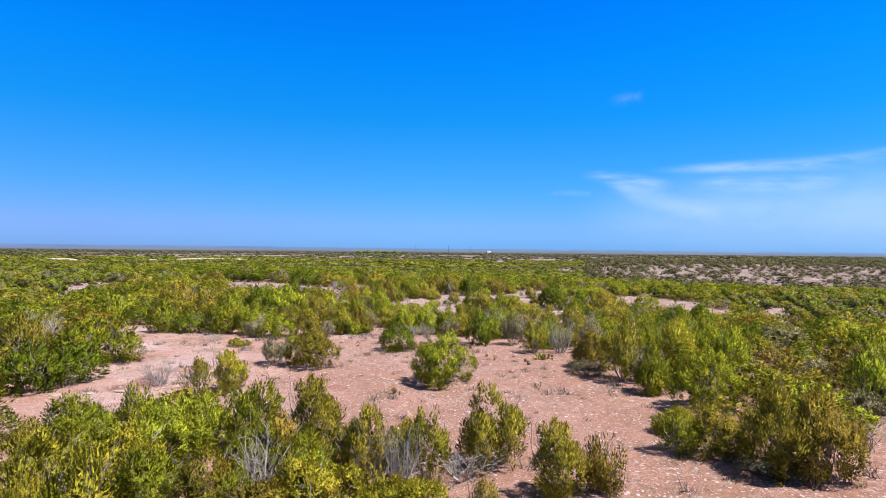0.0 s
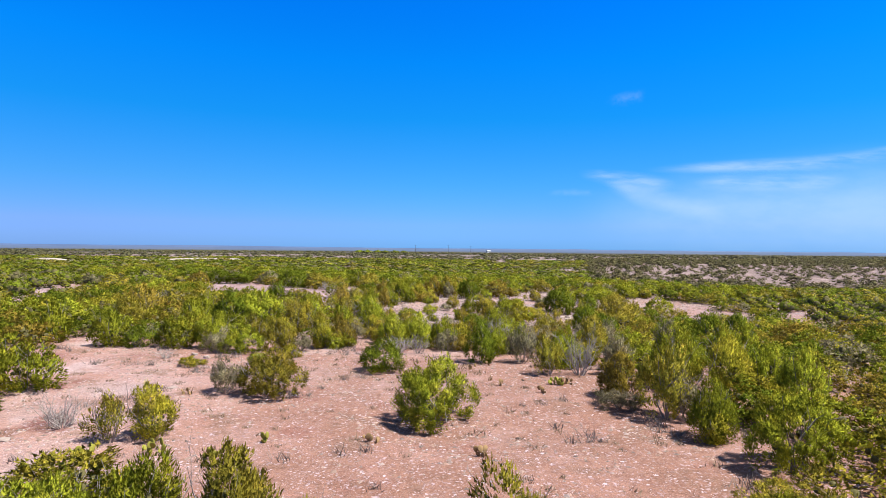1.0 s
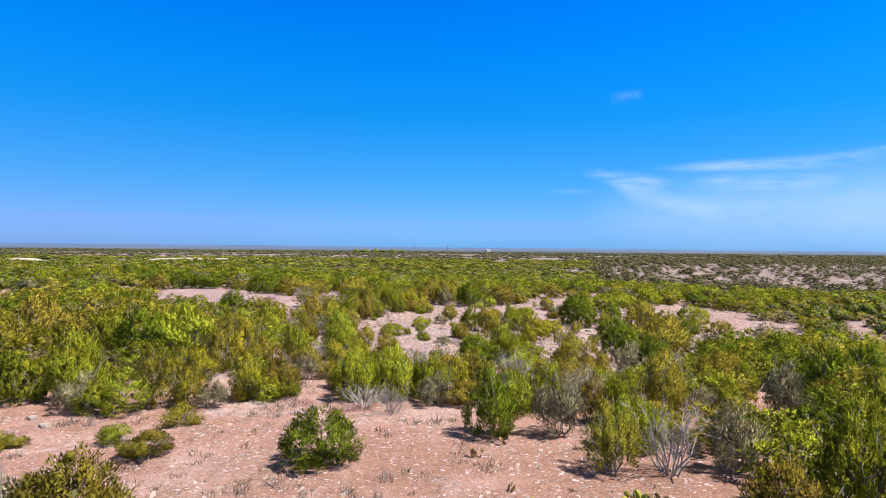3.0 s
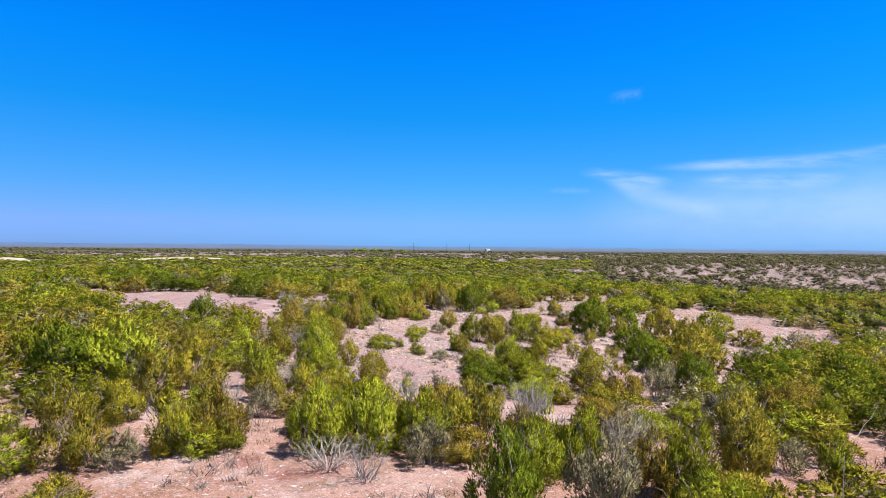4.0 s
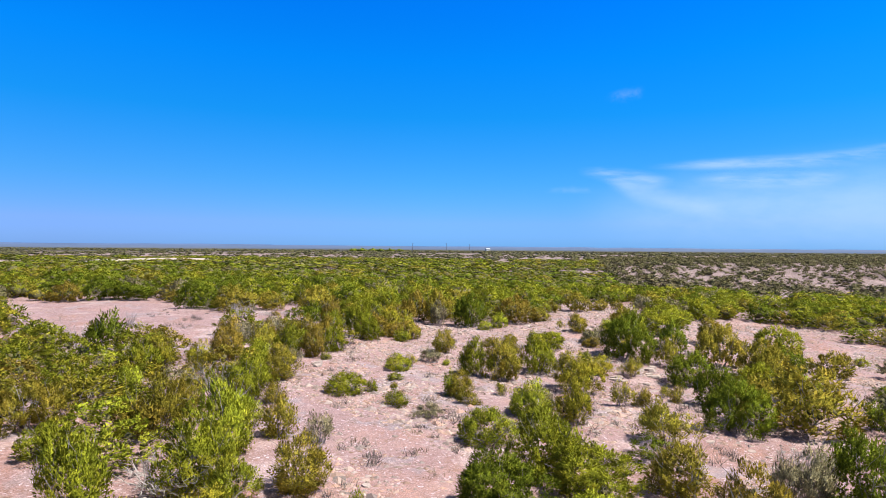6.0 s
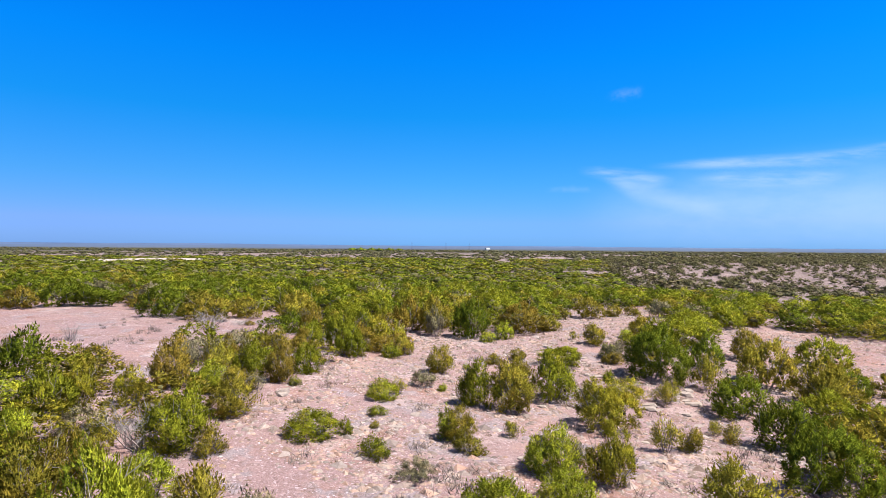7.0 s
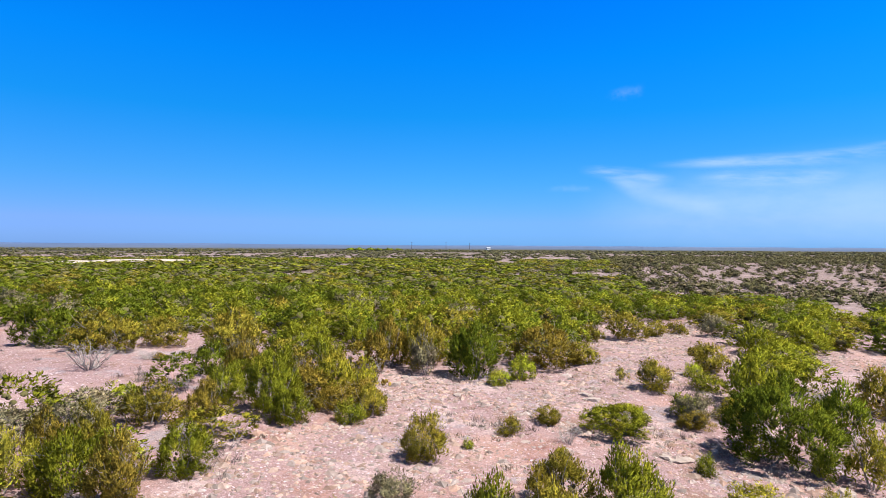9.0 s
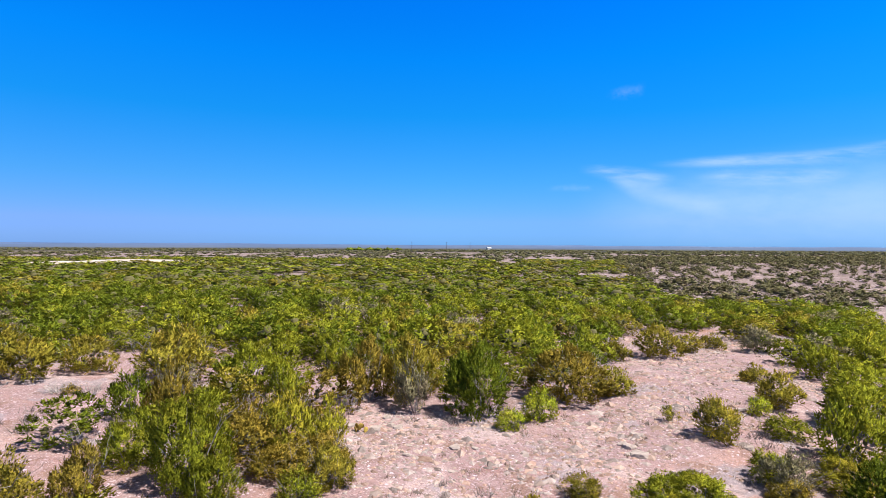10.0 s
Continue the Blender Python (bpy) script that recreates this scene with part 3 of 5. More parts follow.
def crown(w, h, clumps, per, size, rng, loose=0.0, foot=0.03, ratio=0.30, puff=0.11, lift=0.4, core=0.42, fine=2):
    """Corner array of a shrub's crown of several lobes, w wide and h high, standing on z = 0; leaf-free below foot * h."""
    n = {2: int(rng.integers(7, 12)), 1: int(rng.integers(4, 7)), 0: int(rng.integers(2, 4))}[fine]
    ang = rng.random() * 6.28 + np.arange(n) * 6.28 / n + rng.normal(size=n) * 0.35
    off = w * (0.14 + 0.17 * rng.random(n))
    rad = w * ((0.17 if n > 6 else 0.22 if n > 3 else 0.30) + 0.07 * rng.random(n))
    top = h * (1.0 - 1.5 * (off / w) ** 2 * 2.4) * (0.78 + 0.22 * rng.random(n))
    off[0], top[0], rad[0] = 0.06 * w, h, 0.24 * w
    tall = np.minimum(top * (0.5 - foot * 0.5), np.maximum(rad * h / w * 1.7, top * 0.3))
    c = np.stack([np.cos(ang) * off, np.sin(ang) * off, top - tall], -1)
    r = np.stack([rad, rad, tall], -1)
    pick = rng.choice(n, clumps * 3, p=rad / rad.sum())
    way = unit(rng.normal(size=(clumps * 3, 3)) + (0, 0, 0.25))
    pos = c[pick] + way * r[pick] * (1.04 - (0.30 + loose) * rng.random((clumps * 3, 1)) ** 1.5)
    deep = np.zeros(len(pos), bool)
    for k in range(n):
        deep |= (np.sum(((pos - c[k]) / r[k]) ** 2, 1) < 0.5) & (pick != k)
    good = (~deep) & (pos[:, 2] > foot * h)
    pos, way = pos[good][:clumps], way[good][:clumps]
    m = len(pos)
    tuft = np.repeat(0.7 + 0.6 * rng.random(m), per)[:, None]
    ball_in = unit(rng.normal(size=(m * per, 3))) * rng.random((m * per, 1)) ** 0.4
    base = np.repeat(pos, per, 0) + ball_in * (0.9, 0.9, 1.2) * puff * tuft
    plume = unit(way * 0.55 + rng.normal(size=(m, 3)) * 0.3 + (0, 0, lift))
    out = unit(np.repeat(plume, per, 0) + ball_in * 0.35 + rng.normal(size=(m * per, 3)) * 0.28)
    length = size * (0.6 + 0.8 * rng.random(m * per))
    # leaf sprays catch the light as the rounded tuft and crown that they belong to
    puffs = unit(ball_in + rng.normal(size=base.shape) * 0.25)
    whole = unit((base - (0, 0, 0.35 * h)) / (w / 2, w / 2, h * 0.65))
    shade = unit(np.repeat(way, per, 0) * 0.8 + whole * 0.25 + puffs * 0.7)
    if fine < 2:
        shade = unit(whole * 0.65 + np.repeat(way, per, 0) * 0.42 + puffs * 0.26)
    ball, tri = BALL[fine]
    turn = np.linalg.qr(rng.normal(size=(n, 3, 3)))[0]
    ball = np.einsum("nij,kj->nki", turn, ball)
    # shell inside each lobe; a dark inner material on it paints crown shade
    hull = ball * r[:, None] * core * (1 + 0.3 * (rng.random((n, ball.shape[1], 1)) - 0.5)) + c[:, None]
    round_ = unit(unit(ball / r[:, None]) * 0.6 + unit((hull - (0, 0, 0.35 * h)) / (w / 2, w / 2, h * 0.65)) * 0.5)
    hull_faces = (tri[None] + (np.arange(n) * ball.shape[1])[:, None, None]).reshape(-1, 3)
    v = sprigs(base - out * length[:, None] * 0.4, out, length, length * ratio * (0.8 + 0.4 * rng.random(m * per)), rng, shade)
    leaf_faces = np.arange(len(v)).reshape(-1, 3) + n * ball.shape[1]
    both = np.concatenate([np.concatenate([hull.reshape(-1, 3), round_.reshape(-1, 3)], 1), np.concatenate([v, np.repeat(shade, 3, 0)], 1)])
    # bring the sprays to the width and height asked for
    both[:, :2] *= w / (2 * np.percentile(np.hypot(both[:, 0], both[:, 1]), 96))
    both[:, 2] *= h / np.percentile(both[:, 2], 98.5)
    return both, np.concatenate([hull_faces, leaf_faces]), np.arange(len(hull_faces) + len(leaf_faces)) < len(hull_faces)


def tube(path, r0, r1, verts, faces, sides=3):
    """Appends a tapering branch along a path to the corner and face lists."""
    start = len(verts)
    k = len(path)
    for i, p in enumerate(path):
        d = (path[min(i + 1, k - 1)] - path[max(i - 1, 0)]).normalized()
        u = d.orthogonal().normalized()
        v = d.cross(u)
        r = r0 + (r1 - r0) * i / (k - 1)
        for s in range(sides):
            a = 6.2832 * s / sides
            verts.append(p + (u * math.cos(a) + v * math.sin(a)) * r)
    for i in range(k - 1):
        for s in range(sides):
            a, b = start + i * sides + s, start + i * sides + (s + 1) % sides
            faces.append((a, b, b + sides, a + sides))


def branching(w, h, stems, forks, twigs, thick, rnd, spread=0.5):
    """Stems that fan out from one root crown, with forks and twigs on them."""
    verts, faces = [], []
    for s in range(stems):
        a = 6.283 * (s + rnd.random() * 0.8) / stems
        lean = spread * w * (0.35 + 0.65 * rnd.random())
        tip = Vector((math.cos(a) * lean, math.sin(a) * lean, h * (0.6 + 0.4 * rnd.random())))
        root = Vector((math.cos(a) * 0.04 * w, math.sin(a) * 0.04 * w, -0.05))
        bend = Vector((rnd.gauss(0, 0.06), rnd.gauss(0, 0.06), rnd.gauss(0, 0.05))) * w
        mid1 = root.lerp(tip, 0.35) + bend + Vector((0, 0, -0.06 * h))
        mid2 = root.lerp(tip, 0.7) - bend * 0.6
        path = [root, mid1, mid2, tip]
        tube(path, thick * (0.7 + 0.5 * rnd.random()), thick * 0.18, verts, faces)
        for f in range(forks):
            k = rnd.uniform(0.25, 0.9)
            start = path[1].lerp(path[2], (k - 0.25) / 0.45) if k < 0.7 else path[2].lerp(path[3], (k - 0.7) / 0.3)
            way = ((tip - root).normalized() + Vector((rnd.gauss(0, 0.7), rnd.gauss(0, 0.7), rnd.gauss(0.1, 0.4)))).normalized()
            end = start + way * (0.2 + 0.3 * rnd.random()) * h
            knee = start.lerp(end, 0.5) + Vector((rnd.gauss(0, 0.03), rnd.gauss(0, 0.03), rnd.gauss(0, 0.03)))
            tube([start, knee, end], thick * 0.4, thick * 0.1, verts, faces)
            for t in range(twigs):
                q = knee.lerp(end, rnd.random())
                w2 = (way + Vector((rnd.gauss(0, 0.8), rnd.gauss(0, 0.8), rnd.gauss(0.1, 0.5)))).normalized()
                tube([q, q + w2 * h * (0.08 + 0.14 * rnd.random())], thick * 0.22, thick * 0.06, verts, faces)
    return verts, faces


CLASSES = {"small": (0.7, 0.6, 56, 38, 0.048), "medium": (1.3, 1.0, 145, 42, 0.055), "large": (2.1, 1.5, 260, 44, 0.063)}
SHAPES = {"full": (1.0, 0.0, 0.0, 6), "plume": (0.9, 0.08, 0.06, 8), "open": (0.55, 0.35, 0.15, 10)}
DETAIL = {"fine": (1.3, 0.98), "mid": (0.48, 1.5), "coarse": (0.24, 2.05)}
PROTO = {}


def prototype(size, shape, variant, detail):
    key = size, shape, variant, detail
    if key not in PROTO:
        w, h, clumps, per, leaf = CLASSES[size]
        fill, loose, foot, stems = SHAPES[shape]
        share, larger = DETAIL[detail]
        seed = 100 + 9 * list(CLASSES).index(size) + 3 * list(SHAPES).index(shape) + variant
        c = crown(w, h, int(clumps * fill), int(per * share), leaf * larger, np.random.default_rng(seed), loose, foot, 0.42, 0.12, 0.6, 0.06 if loose > 0.3 else 0.13)
        b = branching(w * 0.98, h * 1.0, stems, 2, 1, 0.014 * (0.6 + 0.4 * w), random.Random(seed))
        PROTO[key] = (w, h, c, b, {})
    return PROTO[key]


SHAPE_OF = {"green": "full", "bright": "full", "dark": "full", "olive": "plume", "yellow": "plume", "rust": "plume", "grey": "open", "sparse": "open"}
LABEL = {
    "green": "rounded green juniper shrub on stony ground",
    "bright": "bright yellow-green juniper shrub with upright sprays",
    "dark": "dark green dense juniper shrub on stony ground",
    "olive": "olive-green juniper shrub with feathery upright sprays",
    "yellow": "yellowish-green juniper shrub with light tips",
    "rust": "rust-tinged brownish juniper shrub, partly drying",
    "grey": "dusty grey-green half-bare shrub with grey stems",
    "sparse": "open yellow-green shrub with bare stems showing",
}
PLACED = []
SCATTER = random.Random(11)


def juniper(x, y, w, h, kind):
    h = min(h, 1.25 * w)
    nearest = max(10.5, abs(x - 0.02 * y) / 0.75, y - 48)
    detail = "fine" if nearest < 14 else "mid" if nearest < 24 else "coarse"
    size = "small" if w < 0.95 else "medium" if w < 1.75 else "large"
    pw, ph, corners, (bv, bf), made = prototype(size, SHAPE_OF[kind], SCATTER.randrange(3), detail)
    if kind not in made:
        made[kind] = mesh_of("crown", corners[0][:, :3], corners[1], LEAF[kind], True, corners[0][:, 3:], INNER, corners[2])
    if "stems" not in made:
        made["stems"] = mesh_of("trunk", [tuple(v) for v in bv], bf, BARK)
    root = new("juniper_shrub")
    k = w / pw * (1.08 if x > 6 and y > 36 else 1.05)
    root.matrix_basis = pose(x, y, at(x, y) - 0.03, SCATTER.gauss(0, 3), SCATTER.gauss(0, 3), SCATTER.uniform(0, 360)) @ Matrix.Diagonal((k, k, 1.02 * h / ph, 1))
    part("crown", made[kind], root)
    part("trunk", made["stems"], root, "forked grey-brown stem")
    tagged(root, LABEL[kind], "shrub", "juniper shrubs on the plain")
    PLACED.append((x, y, w))
    return root


DEAD_PROTO = []


def dead_shrub(x, y, w, h):
    if not DEAD_PROTO:
        rnd = random.Random(21)
        for v in range(3):
            sv, sf = branching(1.0, 0.75, 9, 2, 0, 0.017, rnd, 0.55)
            tv, tf = branching(1.0, 0.72, 13, 5, 4, 0.011, rnd, 0.55)
            DEAD_PROTO.append((mesh_of("trunk", [tuple(p) for p in sv], sf, DEAD), mesh_of("dead_crown", [tuple(p) for p in tv], tf, DEAD)))
    stems, twigs = DEAD_PROTO[SCATTER.randrange(3)]
    root = new("dead_shrub")
    root.matrix_basis = pose(x, y, at(x, y) - 0.02, 0, 0, SCATTER.uniform(0, 360)) @ Matrix.Diagonal((w, w, h / 0.72, 1))
    part("trunk", stems, root)
    part("dead_crown", twigs, root, "fine grey leafless twigs")
    tagged(root, "leafless grey dead shrub with fine tangled twigs", "shrub", "dead shrubs on the plain")
    PLACED.append((x, y, w))
    return root


juniper(-5.39, 8.81, 0.89, 1.16, "yellow")
juniper(-6.27, 8.95, 0.86, 1.15, "yellow")
juniper(-4.67, 9.44, 1.18, 1.00, "green")
juniper(-1.17, 9.45, 0.91, 0.76, "olive")
juniper(-3.33, 9.52, 0.64, 0.72, "green")
juniper(-3.83, 9.61, 1.02, 0.95, "olive")
juniper(0.72, 9.66, 0.51, 0.56, "olive")
juniper(-2.19, 9.94, 0.96, 0.90, "bright")
dead_shrub(-3.10, 10.09, 1.16, 1.08)
juniper(1.98, 10.17, 1.12, 1.28, "olive")
dead_shrub(-0.69, 10.37, 0.80, 1.11)
juniper(2.88, 10.41, 0.75, 1.03, "rust")
juniper(-0.31, 10.93, 1.05, 1.44, "sparse")
dead_shrub(0.43, 11.09, 1.28, 0.60)
juniper(7.25, 11.09, 1.28, 1.89, "rust")
juniper(-1.37, 11.16, 1.02, 1.44, "olive")
juniper(-3.03, 11.36, 0.93, 1.12, "rust")
juniper(6.45, 11.42, 1.27, 1.60, "olive")
juniper(6.41, 11.49, 1.33, 0.41, "grey")
juniper(-8.10, 11.54, 1.11, 0.87, "olive")
juniper(1.04, 11.89, 1.45, 1.43, "olive")
juniper(-7.33, 12.05, 1.22, 1.18, "bright")
juniper(-5.04, 12.32, 1.30, 1.19, "bright")
juniper(5.76, 12.42, 1.26, 0.96, "olive")
juniper(-6.49, 12.56, 1.15, 1.24, "green")
juniper(5.07, 12.65, 0.91, 0.89, "green")
juniper(-4.00, 12.67, 1.28, 1.35, "green")
juniper(-2.78, 12.71, 1.28, 1.47, "olive")
juniper(11.12, 15.46, 1.16, 0.72, "grey")
juniper(7.24, 16.07, 1.86, 1.51, "green")
juniper(11.90, 16.11, 1.56, 1.93, "bright")
juniper(-7.29, 17.65, 0.90, 1.36, "sparse")
juniper(-12.36, 17.70, 1.71, 1.42, "dark")
juniper(6.31, 17.74, 0.75, 0.75, "yellow")
juniper(-6.48, 17.90, 1.16, 1.17, "yellow")
juniper(6.49, 17.97, 1.09, 1.53, "green")
dead_shrub(-8.91, 18.49, 1.25, 0.73)
juniper(-11.79, 18.89, 1.91, 1.16, "dark")
juniper(0.08, 19.31, 2.10, 1.54, "bright")
juniper(6.57, 19.48, 0.99, 1.17, "grey")
juniper(6.09, 19.64, 1.63, 1.85, "sparse")
juniper(10.03, 20.38, 1.30, 1.76, "bright")
juniper(5.18, 20.61, 1.48, 0.50, "grey")
juniper(5.60, 21.83, 1.31, 1.31, "rust")
juniper(-4.87, 21.96, 1.91, 1.29, "olive")
juniper(-15.57, 21.98, 1.91, 1.75, "olive")
juniper(10.12, 22.18, 1.20, 1.73, "bright")
juniper(-12.32, 22.21, 1.71, 1.36, "green")
juniper(-6.31, 22.21, 1.20, 0.98, "grey")
juniper(-13.50, 22.23, 2.14, 1.55, "green")
juniper(8.75, 22.25, 1.65, 1.70, "yellow")
juniper(7.50, 23.01, 1.58, 1.72, "green")
juniper(8.43, 24.51, 1.32, 1.45, "green")
dead_shrub(5.02, 24.91, 1.42, 1.45)
juniper(3.93, 25.06, 1.15, 1.28, "sparse")
juniper(6.31, 25.10, 1.13, 1.30, "grey")
juniper(-1.93, 25.55, 1.62, 1.06, "dark")
juniper(-5.62, 25.85, 1.12, 0.52, "olive")
dead_shrub(-17.68, 26.01, 1.76, 1.43)
juniper(-9.08, 26.12, 1.08, 0.35, "yellow")
juniper(-6.76, 26.61, 0.70, 0.42, "bright")
juniper(1.69, 27.52, 1.22, 1.59, "dark")
juniper(3.32, 27.52, 1.22, 1.46, "grey")
dead_shrub(-10.79, 27.75, 0.90, 0.38)
juniper(-5.89, 27.92, 0.94, 0.56, "yellow")
juniper(11.53, 28.04, 1.23, 1.49, "green")
juniper(12.40, 28.39, 1.26, 1.45, "green")
juniper(5.18, 28.60, 1.14, 1.31, "green")
juniper(4.46, 28.63, 0.95, 1.45, "rust")
juniper(9.51, 28.87, 1.29, 1.64, "grey")
juniper(-9.30, 29.21, 1.15, 1.04, "grey")
juniper(2.47, 29.33, 1.12, 1.08, "bright")
dead_shrub(-0.80, 29.33, 1.00, 0.75)
juniper(8.38, 29.39, 0.81, 0.96, "green")
juniper(-8.27, 29.45, 1.84, 1.01, "bright")
juniper(6.61, 29.77, 1.39, 1.65, "olive")
juniper(3.54, 29.82, 1.05, 1.26, "green")
juniper(-5.94, 29.86, 1.02, 0.73, "grey")
juniper(-6.86, 29.92, 1.38, 1.22, "olive")
dead_shrub(-1.64, 29.99, 1.28, 0.63)
juniper(0.38, 30.18, 1.08, 0.91, "grey")
juniper(8.00, 30.20, 0.90, 0.71, "grey")
juniper(2.79, 30.29, 0.90, 1.55, "green")
juniper(-11.41, 30.30, 1.75, 1.34, "green")
juniper(-14.46, 30.39, 1.60, 1.52, "green")
juniper(-13.24, 30.44, 1.37, 0.87, "dark")
juniper(-9.84, 30.45, 1.94, 1.51, "bright")
juniper(-5.13, 30.86, 1.09, 1.43, "yellow")
juniper(-4.97, 30.95, 1.39, 0.85, "bright")
juniper(-2.04, 31.04, 1.28, 1.43, "bright")
juniper(-4.27, 31.08, 1.05, 0.66, "green")
juniper(-0.88, 31.08, 1.29, 1.44, "bright")
juniper(0.29, 31.13, 1.29, 1.33, "green")
juniper(-4.43, 31.35, 1.22, 1.33, "rust")
juniper(4.92, 31.43, 1.21, 1.01, "grey")
juniper(-17.63, 31.46, 1.43, 1.84, "green")
juniper(2.57, 31.89, 0.75, 0.84, "olive")
juniper(12.89, 32.11, 1.74, 1.70, "dark")
juniper(1.00, 32.11, 0.91, 1.19, "yellow")
juniper(14.09, 32.18, 1.75, 1.71, "dark")
juniper(-8.70, 32.23, 1.16, 1.34, "sparse")
juniper(1.68, 32.28, 0.93, 1.23, "olive")
dead_shrub(2.94, 32.91, 1.24, 1.27)
juniper(-7.53, 32.98, 1.11, 1.07, "yellow")
juniper(10.71, 33.04, 0.96, 1.07, "green")
juniper(-8.19, 33.25, 1.24, 1.00, "yellow")
juniper(7.11, 33.37, 1.12, 0.81, "green")
juniper(8.39, 33.55, 1.27, 1.23, "grey")
juniper(-4.16, 33.77, 1.14, 0.81, "grey")
juniper(-12.28, 33.89, 1.72, 1.64, "green")
juniper(10.43, 34.30, 1.97, 1.31, "rust")
dead_shrub(-5.26, 34.65, 0.73, 0.75)
juniper(-7.42, 34.70, 1.37, 1.45, "olive")
juniper(-6.33, 35.21, 0.79, 1.01, "olive")
juniper(-4.56, 35.68, 1.36, 0.90, "olive")
juniper(-3.44, 35.69, 1.15, 1.02, "yellow")
juniper(-1.66, 35.77, 0.64, 0.73, "yellow")
juniper(0.97, 35.78, 0.35, 0.92, "grey")
juniper(-2.39, 35.78, 1.26, 0.91, "yellow")
dead_shrub(-0.38, 35.90, 1.17, 0.83)
juniper(0.72, 35.91, 0.86, 0.87, "grey")
juniper(1.51, 36.11, 0.77, 0.80, "olive")
juniper(-6.41, 36.24, 0.89, 1.33, "olive")
juniper(3.70, 36.31, 0.78, 0.77, "green")
juniper(2.46, 36.39, 0.46, 0.51, "green")
juniper(-16.73, 36.62, 2.37, 1.78, "olive")
juniper(-11.42, 37.08, 2.16, 2.05, "dark")
juniper(-7.55, 37.17, 1.29, 1.64, "yellow")
juniper(-1.33, 37.17, 0.55, 0.54, "olive")
juniper(-9.96, 37.32, 2.43, 2.06, "bright")
juniper(-5.33, 37.53, 1.23, 1.50, "green")
juniper(-0.50, 37.73, 0.46, 0.76, "green")
juniper(6.95, 38.45, 1.45, 1.30, "rust")
juniper(-2.97, 38.52, 1.07, 0.85, "bright")
dead_shrub(-4.38, 38.95, 2.01, 0.77)
juniper(-3.91, 39.19, 1.53, 1.32, "green")
juniper(-1.88, 39.26, 1.26, 1.05, "olive")
juniper(10.08, 39.96, 1.73, 1.64, "dark")
juniper(4.16, 39.97, 2.07, 1.04, "green")
juniper(8.87, 40.07, 1.26, 1.42, "grey")
juniper(-14.33, 40.07, 2.15, 1.79, "green")
juniper(6.42, 40.41, 1.51, 1.25, "olive")
juniper(-7.88, 40.68, 1.39, 0.77, "green")
juniper(16.79, 41.18, 2.16, 1.47, "dark")
juniper(3.48, 41.22, 1.72, 1.41, "green")
juniper(-4.29, 41.45, 1.61, 1.64, "bright")
juniper(12.58, 41.72, 0.92, 0.67, "bright")
juniper(-18.91, 41.95, 2.59, 2.13, "rust")
juniper(13.97, 42.22, 2.30, 1.18, "dark")
dead_shrub(10.19, 42.33, 1.20, 0.79)
juniper(-6.26, 42.42, 1.71, 1.42, "olive")
juniper(-9.56, 42.47, 1.89, 1.30, "olive")
juniper(-2.12, 42.64, 0.88, 0.73, "grey")
juniper(-3.27, 42.85, 0.89, 1.05, "olive")
juniper(2.29, 43.20, 1.52, 0.96, "bright")
juniper(-4.65, 43.61, 1.35, 0.97, "bright")
juniper(-6.67, 44.35, 1.20, 1.11, "olive")
juniper(7.62, 44.56, 1.73, 1.27, "sparse")
juniper(3.88, 44.75, 1.24, 0.76, "bright")
juniper(0.60, 45.59, 0.97, 0.42, "grey")
juniper(-8.76, 45.96, 0.83, 1.06, "bright")
juniper(10.52, 46.06, 1.88, 1.63, "dark")
juniper(-7.13, 46.22, 0.98, 0.80, "sparse")
juniper(5.37, 46.25, 1.29, 1.28, "yellow")
juniper(15.15, 46.39, 0.87, 0.92, "dark")
juniper(-4.44, 46.45, 0.85, 0.68, "olive")
juniper(17.70, 46.45, 2.18, 1.04, "dark")
juniper(3.97, 46.48, 1.41, 1.12, "bright")
juniper(12.79, 46.52, 3.46, 1.85, "olive")
dead_shrub(-6.24, 46.61, 1.84, 1.08)
juniper(-5.30, 46.84, 1.73, 1.41, "green")
juniper(4.64, 47.02, 0.60, 0.74, "grey")
juniper(-0.53, 47.09, 0.89, 0.53, "green")
juniper(1.95, 47.71, 0.93, 0.46, "olive")
juniper(-2.40, 48.41, 1.60, 0.64, "green")
juniper(-1.50, 48.60, 0.40, 0.46, "green")
juniper(-9.84, 48.67, 1.47, 1.34, "green")
juniper(1.36, 48.86, 0.68, 0.88, "green")
juniper(1.65, 48.93, 1.08, 0.91, "olive")
juniper(7.70, 49.09, 0.77, 0.99, "sparse")
juniper(18.52, 49.21, 2.11, 1.06, "dark")
juniper(8.45, 49.21, 0.69, 0.68, "olive")
juniper(-0.74, 49.36, 0.30, 0.21, "olive")
juniper(3.32, 49.43, 0.60, 0.47, "sparse")
juniper(-9.47, 49.49, 1.37, 1.34, "yellow")
juniper(11.61, 49.82, 1.74, 1.48, "dark")
juniper(-5.05, 49.90, 1.48, 1.07, "olive")
juniper(-8.34, 50.19, 1.08, 1.09, "yellow")
juniper(10.26, 50.36, 0.56, 0.61, "olive")
juniper(-0.80, 50.62, 0.66, 0.29, "bright")
juniper(6.46, 51.15, 2.06, 1.48, "yellow")
juniper(10.19, 51.35, 0.59, 0.48, "sparse")
juniper(-6.69, 51.77, 1.07, 0.85, "green")
juniper(-5.78, 52.00, 1.33, 0.84, "olive")
juniper(-7.92, 52.12, 1.38, 1.66, "rust")
juniper(3.55, 52.42, 1.60, 1.66, "olive")
juniper(-5.27, 52.48, 0.76, 0.59, "grey")
juniper(2.48, 52.54, 1.41, 1.55, "green")
